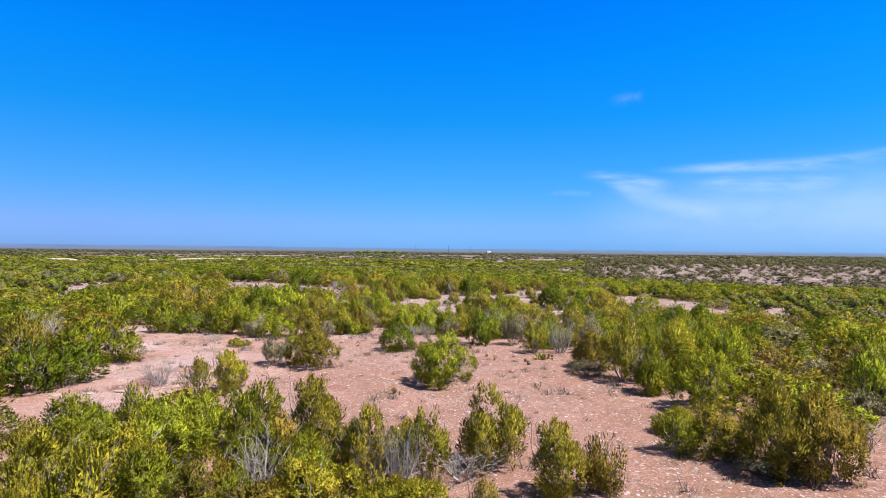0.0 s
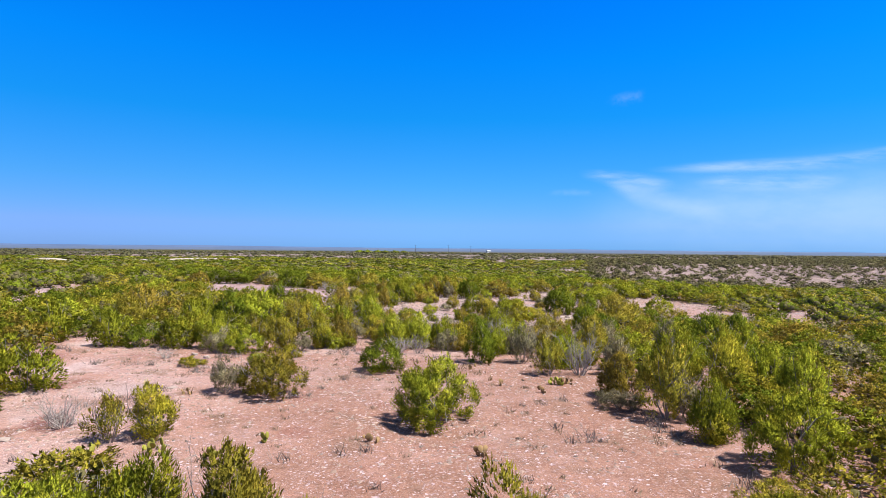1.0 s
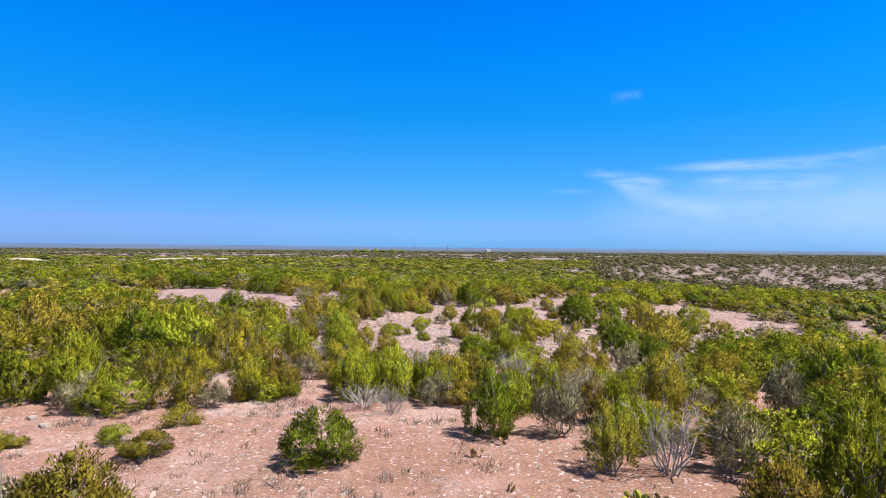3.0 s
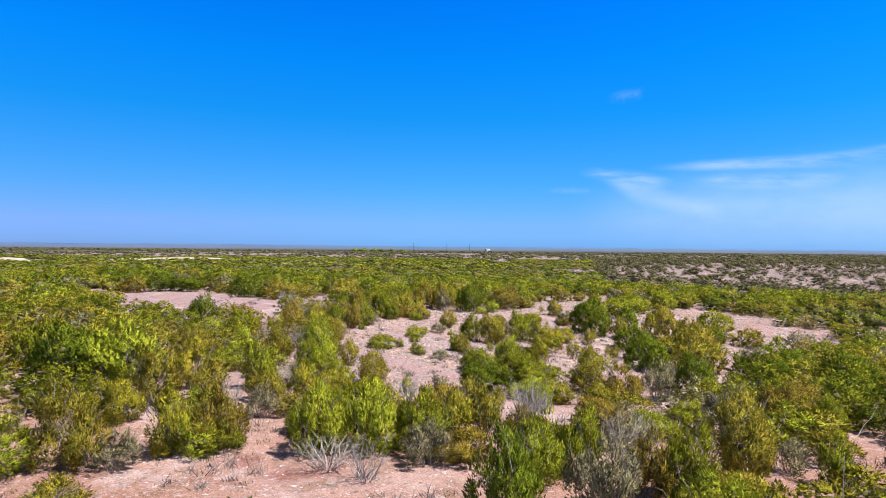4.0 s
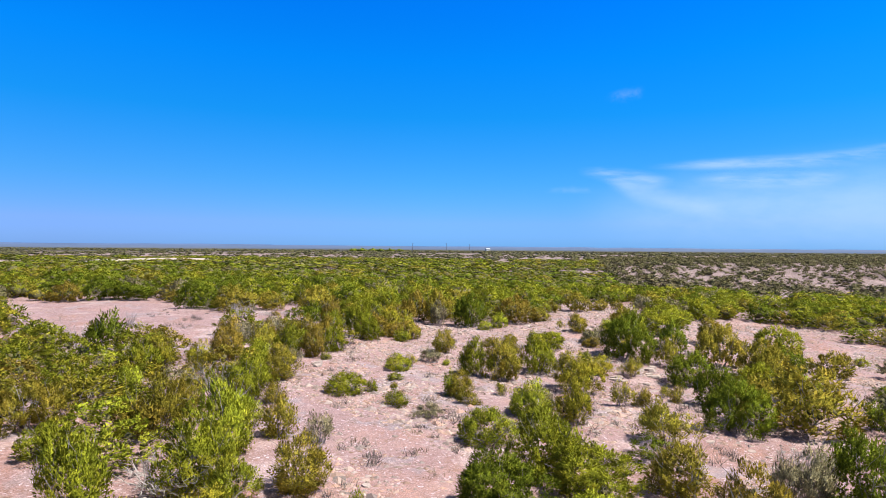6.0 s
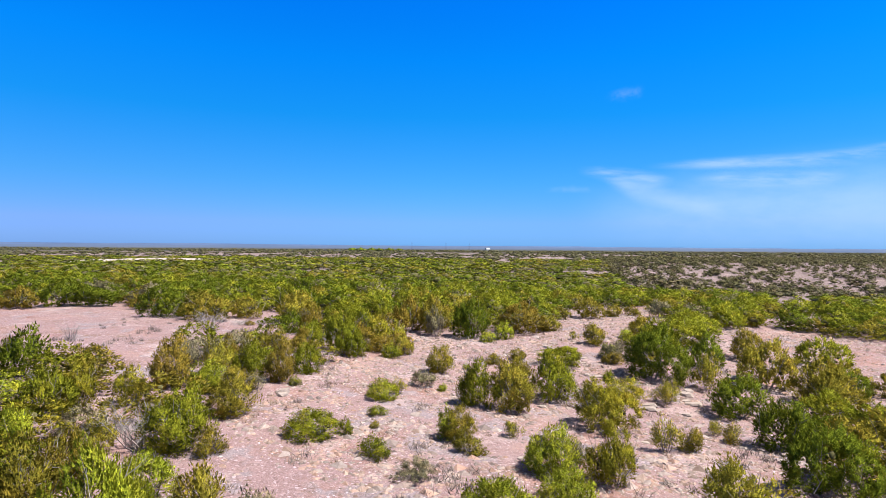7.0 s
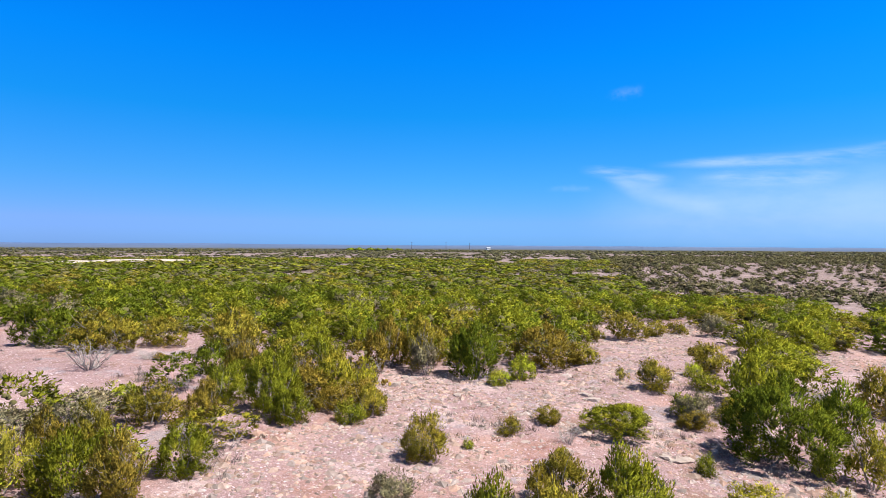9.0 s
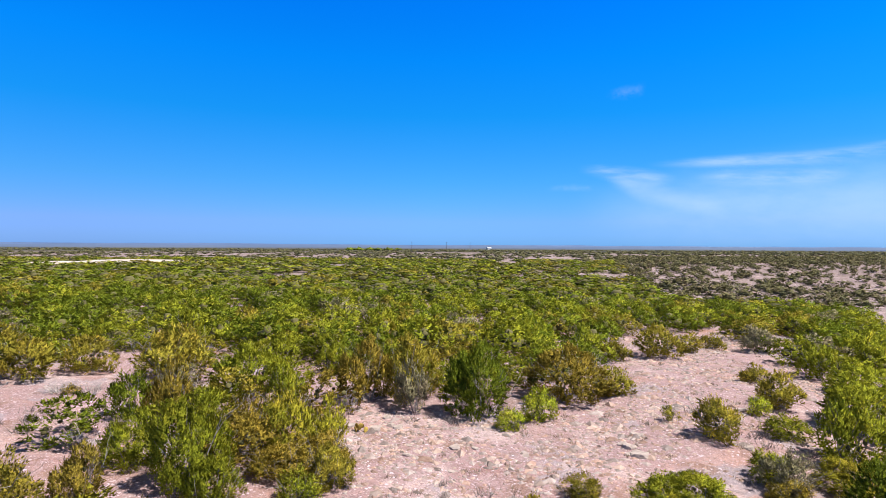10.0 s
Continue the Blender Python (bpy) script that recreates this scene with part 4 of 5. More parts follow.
juniper(-0.85, 52.80, 1.16, 0.67, "bright")
juniper(-13.50, 52.90, 1.74, 1.63, "dark")
dead_shrub(-14.86, 52.99, 1.53, 1.07)
juniper(-4.11, 53.46, 0.49, 0.33, "green")
juniper(-0.38, 53.53, 0.56, 0.58, "sparse")
juniper(7.27, 53.69, 1.37, 0.72, "bright")
juniper(12.25, 53.85, 2.03, 1.50, "dark")
juniper(-4.65, 53.89, 1.12, 1.44, "rust")
juniper(-7.22, 54.08, 1.41, 1.33, "sparse")
juniper(-5.84, 54.08, 1.41, 1.30, "green")
juniper(-8.27, 54.12, 1.00, 1.41, "grey")
juniper(-17.46, 54.13, 1.32, 0.86, "dark")
juniper(5.35, 54.33, 1.58, 1.69, "green")
juniper(-12.06, 54.42, 0.90, 0.69, "dark")
juniper(1.26, 54.51, 0.46, 0.29, "bright")
juniper(0.56, 54.95, 1.13, 0.59, "grey")
juniper(9.97, 54.96, 1.13, 0.89, "sparse")
juniper(4.21, 55.08, 1.36, 1.24, "olive")
juniper(8.47, 55.16, 1.52, 0.80, "yellow")
juniper(-4.18, 55.62, 1.25, 1.06, "green")
juniper(-7.26, 55.67, 0.95, 1.40, "rust")
juniper(16.72, 55.95, 2.12, 1.77, "olive")
juniper(-6.62, 56.23, 0.98, 1.33, "olive")
juniper(12.68, 57.45, 1.23, 2.16, "sparse")
juniper(1.13, 57.61, 1.24, 1.12, "olive")
juniper(8.48, 57.71, 0.59, 0.51, "green")
juniper(11.69, 57.87, 0.67, 1.06, "bright")
juniper(15.74, 58.35, 2.33, 2.16, "olive")
juniper(-6.37, 58.50, 1.66, 1.12, "olive")
juniper(25.64, 58.57, 2.27, 1.32, "grey")
juniper(2.32, 58.57, 0.34, 0.25, "bright")
juniper(10.84, 58.78, 2.88, 2.27, "dark")
juniper(22.11, 58.82, 2.02, 1.32, "olive")
dead_shrub(5.23, 59.29, 0.83, 0.45)
dead_shrub(-15.90, 59.34, 0.84, 0.77)
juniper(-5.22, 59.34, 0.98, 1.11, "rust")
juniper(-2.76, 59.66, 1.11, 1.01, "green")
juniper(3.67, 59.99, 0.92, 0.47, "olive")
juniper(7.01, 60.31, 2.06, 0.89, "green")
juniper(-1.21, 60.32, 0.92, 0.66, "bright")
juniper(-3.55, 60.43, 1.96, 1.95, "green")
juniper(14.14, 60.90, 1.62, 1.65, "dark")
juniper(-0.71, 60.98, 1.03, 0.93, "olive")
juniper(9.71, 61.05, 1.17, 0.56, "rust")
juniper(4.93, 61.14, 0.97, 0.50, "olive")
juniper(-5.29, 61.45, 1.46, 1.19, "green")
juniper(9.97, 61.61, 1.35, 0.95, "grey")
juniper(11.59, 61.86, 1.89, 0.66, "yellow")
juniper(9.87, 62.36, 1.14, 0.64, "green")
dead_shrub(-4.56, 62.54, 0.80, 0.68)
juniper(26.30, 62.56, 0.72, 0.56, "green")
juniper(-2.05, 62.75, 1.45, 1.64, "yellow")
juniper(-1.15, 63.22, 1.21, 1.30, "yellow")
juniper(12.56, 63.33, 1.67, 1.81, "green")
juniper(-3.31, 63.53, 0.93, 1.22, "rust")
juniper(17.91, 64.07, 1.93, 1.71, "olive")
dead_shrub(-11.43, 64.15, 1.93, 0.95)
juniper(9.63, 64.62, 1.40, 1.12, "olive")
juniper(22.53, 64.65, 2.58, 1.63, "green")
juniper(-7.11, 64.76, 1.33, 1.25, "dark")
juniper(-5.99, 64.88, 1.26, 1.79, "rust")
juniper(11.81, 64.96, 1.35, 0.61, "green")
juniper(3.87, 65.56, 0.97, 0.58, "bright")
juniper(8.91, 66.19, 0.56, 0.55, "sparse")
juniper(4.81, 66.36, 1.10, 0.95, "bright")
juniper(15.36, 66.41, 3.15, 1.56, "green")
dead_shrub(-9.31, 66.56, 0.75, 0.45)
juniper(-10.06, 66.76, 0.58, 0.31, "rust")
juniper(-3.19, 66.77, 1.30, 1.30, "green")
dead_shrub(-10.54, 66.80, 1.13, 0.38)
juniper(2.98, 66.88, 2.04, 2.13, "dark")
juniper(0.95, 67.03, 1.29, 1.58, "grey")
juniper(12.19, 67.21, 0.78, 0.59, "bright")
juniper(-4.75, 67.90, 2.76, 1.68, "green")
juniper(13.53, 68.23, 1.61, 1.14, "olive")
juniper(0.62, 68.26, 1.99, 2.11, "olive")
juniper(-0.75, 68.28, 2.00, 2.06, "rust")
juniper(-13.51, 68.62, 3.39, 1.67, "olive")
juniper(6.22, 68.75, 2.85, 1.75, "rust")
juniper(-16.29, 69.32, 2.93, 1.83, "dark")
juniper(8.03, 69.45, 1.51, 0.91, "olive")
juniper(-7.98, 69.56, 2.93, 1.81, "olive")
juniper(-11.41, 69.91, 1.95, 1.25, "olive")
juniper(18.28, 71.09, 2.69, 1.38, "green")
juniper(-2.59, 71.86, 1.43, 1.25, "green")
juniper(14.70, 72.08, 1.21, 0.73, "olive")
juniper(-5.20, 73.41, 2.25, 1.29, "green")
juniper(-28.49, 73.42, 2.46, 1.47, "rust")
juniper(18.39, 73.85, 1.80, 1.54, "green")
juniper(-9.77, 74.93, 1.87, 1.92, "green")
juniper(-26.78, 75.51, 2.80, 1.70, "dark")
juniper(-24.70, 76.03, 3.04, 1.39, "dark")
juniper(10.13, 76.35, 1.42, 1.00, "olive")
juniper(8.80, 76.52, 1.43, 1.48, "bright")
juniper(22.62, 76.80, 2.79, 1.80, "green")
juniper(12.54, 77.33, 2.32, 1.49, "olive")
juniper(6.57, 79.21, 2.41, 1.64, "green")
juniper(15.23, 79.56, 1.37, 0.98, "olive")
juniper(0.52, 79.80, 2.45, 1.43, "bright")
juniper(-8.97, 80.24, 2.18, 1.56, "olive")
juniper(19.27, 80.32, 2.03, 1.44, "grey")
juniper(17.15, 81.25, 1.41, 0.88, "olive")
juniper(-1.81, 81.55, 1.94, 1.79, "green")
juniper(-14.00, 88.45, 2.03, 1.67, "dark")
juniper(-13.14, 95.64, 1.93, 1.59, "dark")

juniper(14.60, 52.60, 2.10, 1.25, "green")
juniper(16.90, 55.60, 2.20, 1.35, "olive")
juniper(12.60, 49.70, 1.90, 1.05, "dark")
juniper(18.80, 57.60, 1.90, 1.25, "dark")
juniper(20.60, 60.20, 1.90, 1.10, "olive")
juniper(15.40, 50.90, 2.00, 1.10, "green")
juniper(-6.90, 10.00, 1.70, 1.10, "yellow")
juniper(-5.60, 10.30, 1.60, 1.10, "yellow")
juniper(-2.60, 10.70, 1.20, 0.95, "green")
juniper(-7.60, 12.10, 1.60, 1.10, "green")
juniper(-2.20, 11.60, 1.40, 0.95, "olive")
juniper(-0.65, 11.70, 1.25, 0.90, "olive")
juniper(-3.50, 11.20, 1.30, 0.95, "green")
dead_shrub(-1.45, 11.20, 1.10, 0.80)
juniper(-5.60, 12.00, 1.70, 1.10, "bright")

# brush that fills the ground between the clearings
def scatter(x0, x1, y0, y1, gap, rng, keep, jitter=0.46):
    gx, gy = np.meshgrid(np.arange(x0, x1, gap), np.arange(y0, y1, gap))
    x = gx.ravel() + rng.uniform(-jitter, jitter, gx.size) * gap
    y = gy.ravel() + rng.uniform(-jitter, jitter, gx.size) * gap
    ok = (np.abs(x - 0.02 * y) < 3.4 + 0.84 * y) & (rng.random(x.size) < keep)
    return x[ok], y[ok]


def within(names, x, y):
    hit = np.zeros(np.shape(x), bool)
    for name in names:
        hit |= inside(name, x, y)
    return hit


NEAR_SOIL = ("main", "bare", "flat", "trail", "gap", "step")
ROCKY_SOIL = ("rocky", "rubble", "slope", "stony", "path", "ledges", "corner", "upper", "edge", "scree", "terrace", "bank")
LEFT_SOIL = ("left", "left_far", "left_near", "left_last", "slot")


def open_ground(x, y):
    return within(CLEARINGS, x, y)


def patchy(x, y, scale, seed, depth=1.0):
    return np.array([noise.noise((a * scale, b * scale * depth, seed)) for a, b in zip(x, y)])


NEAR_MIX = ["rust", "olive", "olive", "green", "yellow", "bright", "green", "dark"]
rng = np.random.default_rng(5)
sx, sy = scatter(-30, 34, 1, 76, 1.28, rng, 0.92)
free = ~(open_ground(sx, sy) | open_ground(sx - 0.5, sy) | open_ground(sx + 0.5, sy) | open_ground(sx, sy + 0.5) | open_ground(sx, sy - 0.35)) & ~((sx > 0.8) & (sx < 11) & (sy > 6.5) & (sy < 13.5)) & ~((sx > -3.2) & (sx < 2) & (sy > 12.0) & (sy < 16))
free &= ~((sx > 5) & (sy > 14) & (sy < 48) & (np.random.default_rng(77).random(len(sx)) < 0.17))
placed = np.array(PLACED)
for i in range(len(sx)):
    if free[i] and np.min(np.hypot(placed[:, 0] - sx[i], placed[:, 1] - sy[i]) - 0.45 * placed[:, 2]) < 0.45:
        free[i] = False
sx, sy = sx[free], sy[free]
hue = patchy(sx, sy, 0.22, 4.0)
core = (np.abs(sx - 1) < 5.2) & (sy > 6.8) & (sy < 66)
for x, y, f, c in zip(sx, sy, hue, core):
    if c:
        w = SCATTER.uniform(1.0, 2.0) if y < 42 else SCATTER.uniform(1.1, 2.2)
        k = int(min(max((f + SCATTER.gauss(0, 0.28) + 0.45) / 1.1 * 8, 0), 7))
        if SCATTER.random() < 0.11:
            dead_shrub(x, y, w * 0.8, w * 0.62)
        else:
            juniper(x, y, w, w * SCATTER.uniform(0.45, 0.68) * (1.0 if y < 50 else 0.85), "grey" if SCATTER.random() < 0.05 else NEAR_MIX[k])


def joined(name, label, xs, ys, ws, hs, protos, mat, rng, inner=None):
    chunks, faces, cores, total = [], [], [], 0
    for x, y, w, h in zip(xs, ys, ws, hs):
        p, tri, core_faces = protos[rng.integers(len(protos))]
        a = rng.random() * 6.283
        ca, sa = math.cos(a), math.sin(a)
        q = np.empty_like(p)
        q[:, 0], q[:, 1] = (p[:, 0] * ca - p[:, 1] * sa) * w + x, (p[:, 0] * sa + p[:, 1] * ca) * w + y
        q[:, 2] = p[:, 2] * h
        q[:, 2] += at(x, y) - 0.05
        q[:, 3], q[:, 4], q[:, 5] = p[:, 3] * ca - p[:, 4] * sa, p[:, 3] * sa + p[:, 4] * ca, p[:, 5]
        chunks.append(q)
        faces.append(tri + total)
        cores.append(core_faces)
        total += len(p)
    v = np.concatenate(chunks)
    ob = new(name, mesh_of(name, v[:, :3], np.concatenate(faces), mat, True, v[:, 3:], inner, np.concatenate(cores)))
    tagged(ob, label, "brush", kind="stuff")


rng = np.random.default_rng(9)
def twigs_only(seed):
    v, f = branching(1.0, 0.75, 7, 2, 1, 0.009, random.Random(seed), 0.55)
    v, f = np.array([tuple(p) for p in v]), np.array(f)
    tri = np.concatenate([f[:, [0, 1, 2]], f[:, [0, 2, 3]]])
    return np.concatenate([v, unit(v - (0, 0, 0.2))], 1), tri, np.zeros(len(tri), bool)


twig_protos = [twigs_only(500 + i) for i in range(4)]
side_protos = [crown(1.0, 1.0, 94, 16, 0.058, np.random.default_rng(30 + i), 0.03, 0.03, 0.46, 0.075, 0.5, 0.15, 2) for i in range(8)]
mid_protos = [crown(1.0, 1.0, 120, 10, 0.068, np.random.default_rng(40 + i), 0.0, 0.02, 0.5, 0.075, 0.45, 0.3, 1) for i in range(8)]
out_protos = [crown(1.0, 1.0, 88, 10, 0.066, np.random.default_rng(140 + i), 0.0, 0.03, 0.5, 0.078, 0.5, 0.2, 2) for i in range(6)]
far_protos = [crown(1.0, 1.0, 70, 4, 0.100, np.random.default_rng(60 + i), 0.0, 0.0, 0.6, 0.08, 0.4, 0.62, 1) for i in range(8)]
speck_protos = [crown(1.0, 1.0, 30, 2, 0.15, np.random.default_rng(80 + i), 0.0, 0.0, 0.7, 0.10, 0.35, 0.55, 0) for i in range(10)]
tiny_protos = [crown(1.0, 1.0, 9, 1, 0.25, np.random.default_rng(95 + i), 0.0, 0.0, 0.8, 0.10, 0.35, 0.8, 0) for i in range(10)]
KIND_WORDS = {"green": "green", "bright": "bright yellow-green", "dark": "dark green", "olive": "olive", "yellow": "yellowish-green", "rust": "rust-tinged brownish", "grey": "dusty grey-green"}


MIDDLE_MIX = ["olive", "green", "dark", "green", "dark", "green", "dark", "dark"]
FAR_MIX = ["olive", "green", "olive", "dark", "green", "dark", "green", "dark"]


def mixed_thicket(xs, ys, ws, hs, protos, rng, words, greener=0.0, blend=NEAR_MIX, inner=None):
    """Joined brush, one object for each kind of plant; kinds gather in loose patches."""
    mood = patchy(xs, ys, 0.2, 4.0) + rng.normal(size=len(xs)) * 0.3 + greener
    kind = np.clip((mood + 0.55) / 1.1 * 8, 0, 7).astype(int)
    names = np.array(blend)[kind]
    names[rng.random(len(xs)) < 0.05] = "grey"
    for name in KIND_WORDS:
        m = names == name
        if m.any():
            joined("juniper_thicket", "thicket of %s junipers %s" % (KIND_WORDS[name], words), xs[m], ys[m], ws[m], hs[m], protos, LEAF[name], rng, inner)


side = ~core & (np.abs(sx) < 15)
w = rng.uniform(1.3, 2.5, side.sum())
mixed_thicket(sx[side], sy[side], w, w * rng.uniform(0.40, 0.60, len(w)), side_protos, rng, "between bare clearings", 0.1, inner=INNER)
bits = side & (rng.random(len(sx)) < 0.45)
joined("dead_brush", "grey leafless brush among the green junipers", sx[bits] + 0.6, sy[bits] - 0.5, np.full(bits.sum(), 1.2), np.full(bits.sum(), 1.15), twig_protos, DEAD, rng)
out = ~core & ~side
w = rng.uniform(1.4, 2.6, out.sum())
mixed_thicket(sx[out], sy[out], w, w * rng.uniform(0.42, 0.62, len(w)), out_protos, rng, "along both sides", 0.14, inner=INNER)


# the same brush goes on behind and beside the flight line
gx, gy = np.meshgrid(np.arange(-46, 46, 1.75), np.arange(-30, 62, 1.75))
bx, by = gx.ravel() + rng.uniform(-0.8, 0.8, gx.size), gy.ravel() + rng.uniform(-0.8, 0.8, gx.size)
ok = (np.abs(bx - 0.02 * by) > 3.4 + 0.84 * by) & ~open_ground(bx, by) & (patchy(bx, by, 0.12, 1.0) > -0.2)
bx, by = bx[ok], by[ok]
w = rng.uniform(1.1, 2.2, len(bx))
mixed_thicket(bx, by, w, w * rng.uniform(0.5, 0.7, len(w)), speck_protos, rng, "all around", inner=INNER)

# farther out to both sides
ox, oy = np.concatenate([scatter(34, 62, 36, 76, 1.55, rng, 0.94), scatter(-62, -30, 32, 76, 1.55, rng, 0.94)], 1)
ok = ~open_ground(ox, oy) & (patchy(ox, oy, 0.13, 1.0) > -0.42)
ox, oy = ox[ok], oy[ok]
w = 1.1 + 1.5 * rng.random(len(ox))
mixed_thicket(ox, oy, w, w * rng.uniform(0.4, 0.65, len(w)), far_protos, rng, "out towards the sides", 0.1, FAR_MIX, inner=INNER)


def sparse_slope(x, y):
    """True on the stony slope across the shallow valley, where the brush is thin."""
    return (x > 0.24 * y) & (y > 112)


# thick brush just beyond the clearings
fx, fy = scatter(-44, 46, 76.5, 101, 2.15, rng, 0.97, 0.55)
ok = ~open_ground(fx, fy) & (patchy(fx, fy, 0.13, 1.0) > -0.5)
fx, fy = fx[ok], fy[ok]
w = 2.0 + 1.7 * rng.random(len(fx)) ** 1.3
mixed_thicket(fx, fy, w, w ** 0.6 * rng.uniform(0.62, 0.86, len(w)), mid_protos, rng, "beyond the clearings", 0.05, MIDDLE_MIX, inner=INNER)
grey = rng.random(len(fx)) < 0.12
joined("dead_brush", "grey leafless brush scattered through the thicket", fx[grey] + 0.6, fy[grey] - 0.5, np.minimum(w[grey], 1.4), np.minimum(w[grey], 1.3), twig_protos, DEAD, rng)
# farther off
fx, fy = scatter(-125, 125, 76.5, 130, 2.2, rng, 0.96, 0.9)
ok = ~open_ground(fx, fy) & ~sparse_slope(fx, fy) & (patchy(fx, fy, 0.13, 1.0) > -0.5) & ((fy > 101) | (fx < -44) | (fx > 46))
fx, fy = fx[ok], fy[ok]
w = 2.4 + 3.0 * rng.random(len(fx)) ** 1.6
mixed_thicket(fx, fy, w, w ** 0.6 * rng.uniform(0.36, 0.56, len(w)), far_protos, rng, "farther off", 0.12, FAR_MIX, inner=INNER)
fx, fy = scatter(-230, 240, 128, 245, 2.9, rng, 0.96, 0.9)
ok = ~open_ground(fx, fy) & ~sparse_slope(fx, fy) & (patchy(fx, fy, 0.07, 2.0, 0.4) > -0.36)
fx, fy = fx[ok], fy[ok]
w = 3.0 + 4.2 * rng.random(len(fx)) ** 1.6
mixed_thicket(fx, fy, w, w ** 0.6 * rng.uniform(0.3, 0.48, len(w)), speck_protos, rng, "far out on the plain", 0.15, FAR_MIX, inner=INNER)
fx, fy = scatter(20, 300, 112, 300, 2.5, rng, 0.95, 1.2)
ok = ~open_ground(fx, fy) & sparse_slope(fx, fy) & (patchy(fx, fy, 0.16, 2.0, 0.5) + 0.2 * rng.normal(size=len(fx)) > -0.24 - 0.5 * (fy > 225))
fx, fy = fx[ok], fy[ok]
w = 1.5 + 3.2 * rng.random(len(fx)) ** 2
joined("distant_brush", "low grey-brown brush on the stony slope", fx, fy, w, w ** 0.7 * rng.uniform(0.42, 0.6, len(w)), speck_protos, SLOPE_BRUSH, rng)
fx, fy = scatter(-620, 640, 240, 720, 6.5, rng, 0.9, 1.4)
ok = ~open_ground(fx, fy) & (patchy(fx, fy, 0.035, 3.0, 0.22) + 0.12 * rng.normal(size=len(fx)) > -0.2) & ~(sparse_slope(fx, fy) & (fy < 300))
fx, fy = fx[ok], fy[ok]
w = 2.5 + 6.0 * rng.random(len(fx)) ** 2
joined("distant_brush", "far scattered brush towards the horizon", fx, fy, w, w ** 0.5 * rng.uniform(0.34, 0.5, len(w)), tiny_protos, FAR_BRUSH, rng)

# ---- cactus, rocks, gravel, dry grass ----
PAD_SHAPE = {}


def pad_mesh(colour):
    if colour not in PAD_SHAPE:
        bm = bmesh.new()
        bmesh.ops.create_uvsphere(bm, u_segments=10, v_segments=6, radius=0.5)
        for v in bm.verts:
            v.co.y *= 0.16
            v.co.z += 0.5
            v.co.x *= 0.62 + 0.28 * v.co.z
        me = bpy.data.meshes.new("pad")
        bm.to_mesh(me)
        bm.free()
        me.polygons.foreach_set("use_smooth", np.full(len(me.polygons), True))
        me.materials.append(PAD[colour])
        PAD_SHAPE[colour] = me
    return PAD_SHAPE[colour]


def prickly_pear(x, y, w, pads, colour):
    word = {"green": "low yellow-green prickly pear clump on bare soil", "yellow": "orange-yellow prickly pear clump among pale rocks", "brown": "dried brown prickly pear clump on bare soil"}[colour]
    root = new("prickly_pear")
    root.matrix_basis = pose(x, y, at(x, y) - 0.02, 0, 0, SCATTER.uniform(-40, 40))
    for i in range(2 * pads):
        s = (0.12 + 0.09 * SCATTER.random()) * (0.8 if colour == "brown" else 1.0)
        ob = part("pad", pad_mesh(colour), root)
        up = 0.0 if i < pads else 0.1
        ob.matrix_basis = pose(SCATTER.uniform(-0.4, 0.4) * w, SCATTER.uniform(-0.25, 0.25) * w, up, SCATTER.uniform(-28, 28), SCATTER.uniform(-35, 35), SCATTER.uniform(0, 180)) @ Matrix.Diagonal((s, s, s, 1))
    return tagged(root, word, "cactus", "prickly pears on the bare soil")


ROCKS = []


def rock_meshes():
    for i in range(6):
        r = random.Random(50 + i)
        bm = bmesh.new()
        bmesh.ops.create_icosphere(bm, subdivisions=2, radius=0.5)
        for v in bm.verts:
            p = v.co * 2.2 + Vector((i * 7.0, 0, 0))
            v.co *= 1 + 0.35 * noise.noise(p) + 0.12 * noise.noise(p * 3)
            v.co.z = max(-0.2, min(v.co.z, 0.16 + 0.12 * v.co.x + 0.05 * noise.noise(p * 2))) + 0.2
            v.co.y *= 0.75
        # broken sides
        for _ in range(7):
            a = r.uniform(0, 6.283)
            d = Vector((math.cos(a), math.sin(a), r.uniform(-0.1, 0.35))).normalized()
            reach = r.uniform(0.24, 0.42)
            for v in bm.verts:
                past = v.co.dot(d) - reach
                if past > 0:
                    v.co -= d * past
        me = bpy.data.meshes.new("rock")
        bm.to_mesh(me)
        bm.free()
        me.materials.append(LIMESTONE)
        ROCKS.append(me)


rock_meshes()


def boulder(x, y, w, flat):
    ob = new("limestone_rock", ROCKS[SCATTER.randrange(6)])
    ob.matrix_basis = pose(x, y, at(x, y) - 0.08 * w, SCATTER.gauss(0, 4), SCATTER.gauss(0, 4), SCATTER.uniform(-35, 35)) @ Matrix.Diagonal((w, w, w * flat * 1.8, 1))
    return tagged(ob, "pale weathered limestone rock half sunk in soil", "rock", "limestone rocks on the ground")


prickly_pear(-7.29, 16.74, 0.59, 7, "green")
prickly_pear(-5.88, 16.92, 0.41, 5, "green")
prickly_pear(-1.39, 17.56, 0.45, 6, "brown")
prickly_pear(1.02, 16.75, 0.36, 4, "brown")
prickly_pear(3.95, 23.59, 0.53, 7, "green")
prickly_pear(4.26, 23.50, 0.41, 6, "brown")
prickly_pear(4.97, 22.11, 0.32, 5, "brown")
prickly_pear(5.26, 22.11, 0.19, 3, "brown")
prickly_pear(3.24, 22.22, 0.21, 4, "brown")
prickly_pear(2.13, 23.33, 0.14, 2, "brown")
prickly_pear(1.28, 25.86, 0.34, 4, "brown")
prickly_pear(1.95, 26.79, 0.18, 2, "brown")
prickly_pear(1.81, 24.14, 0.18, 2, "brown")
prickly_pear(-3.72, 17.45, 0.25, 3, "green")
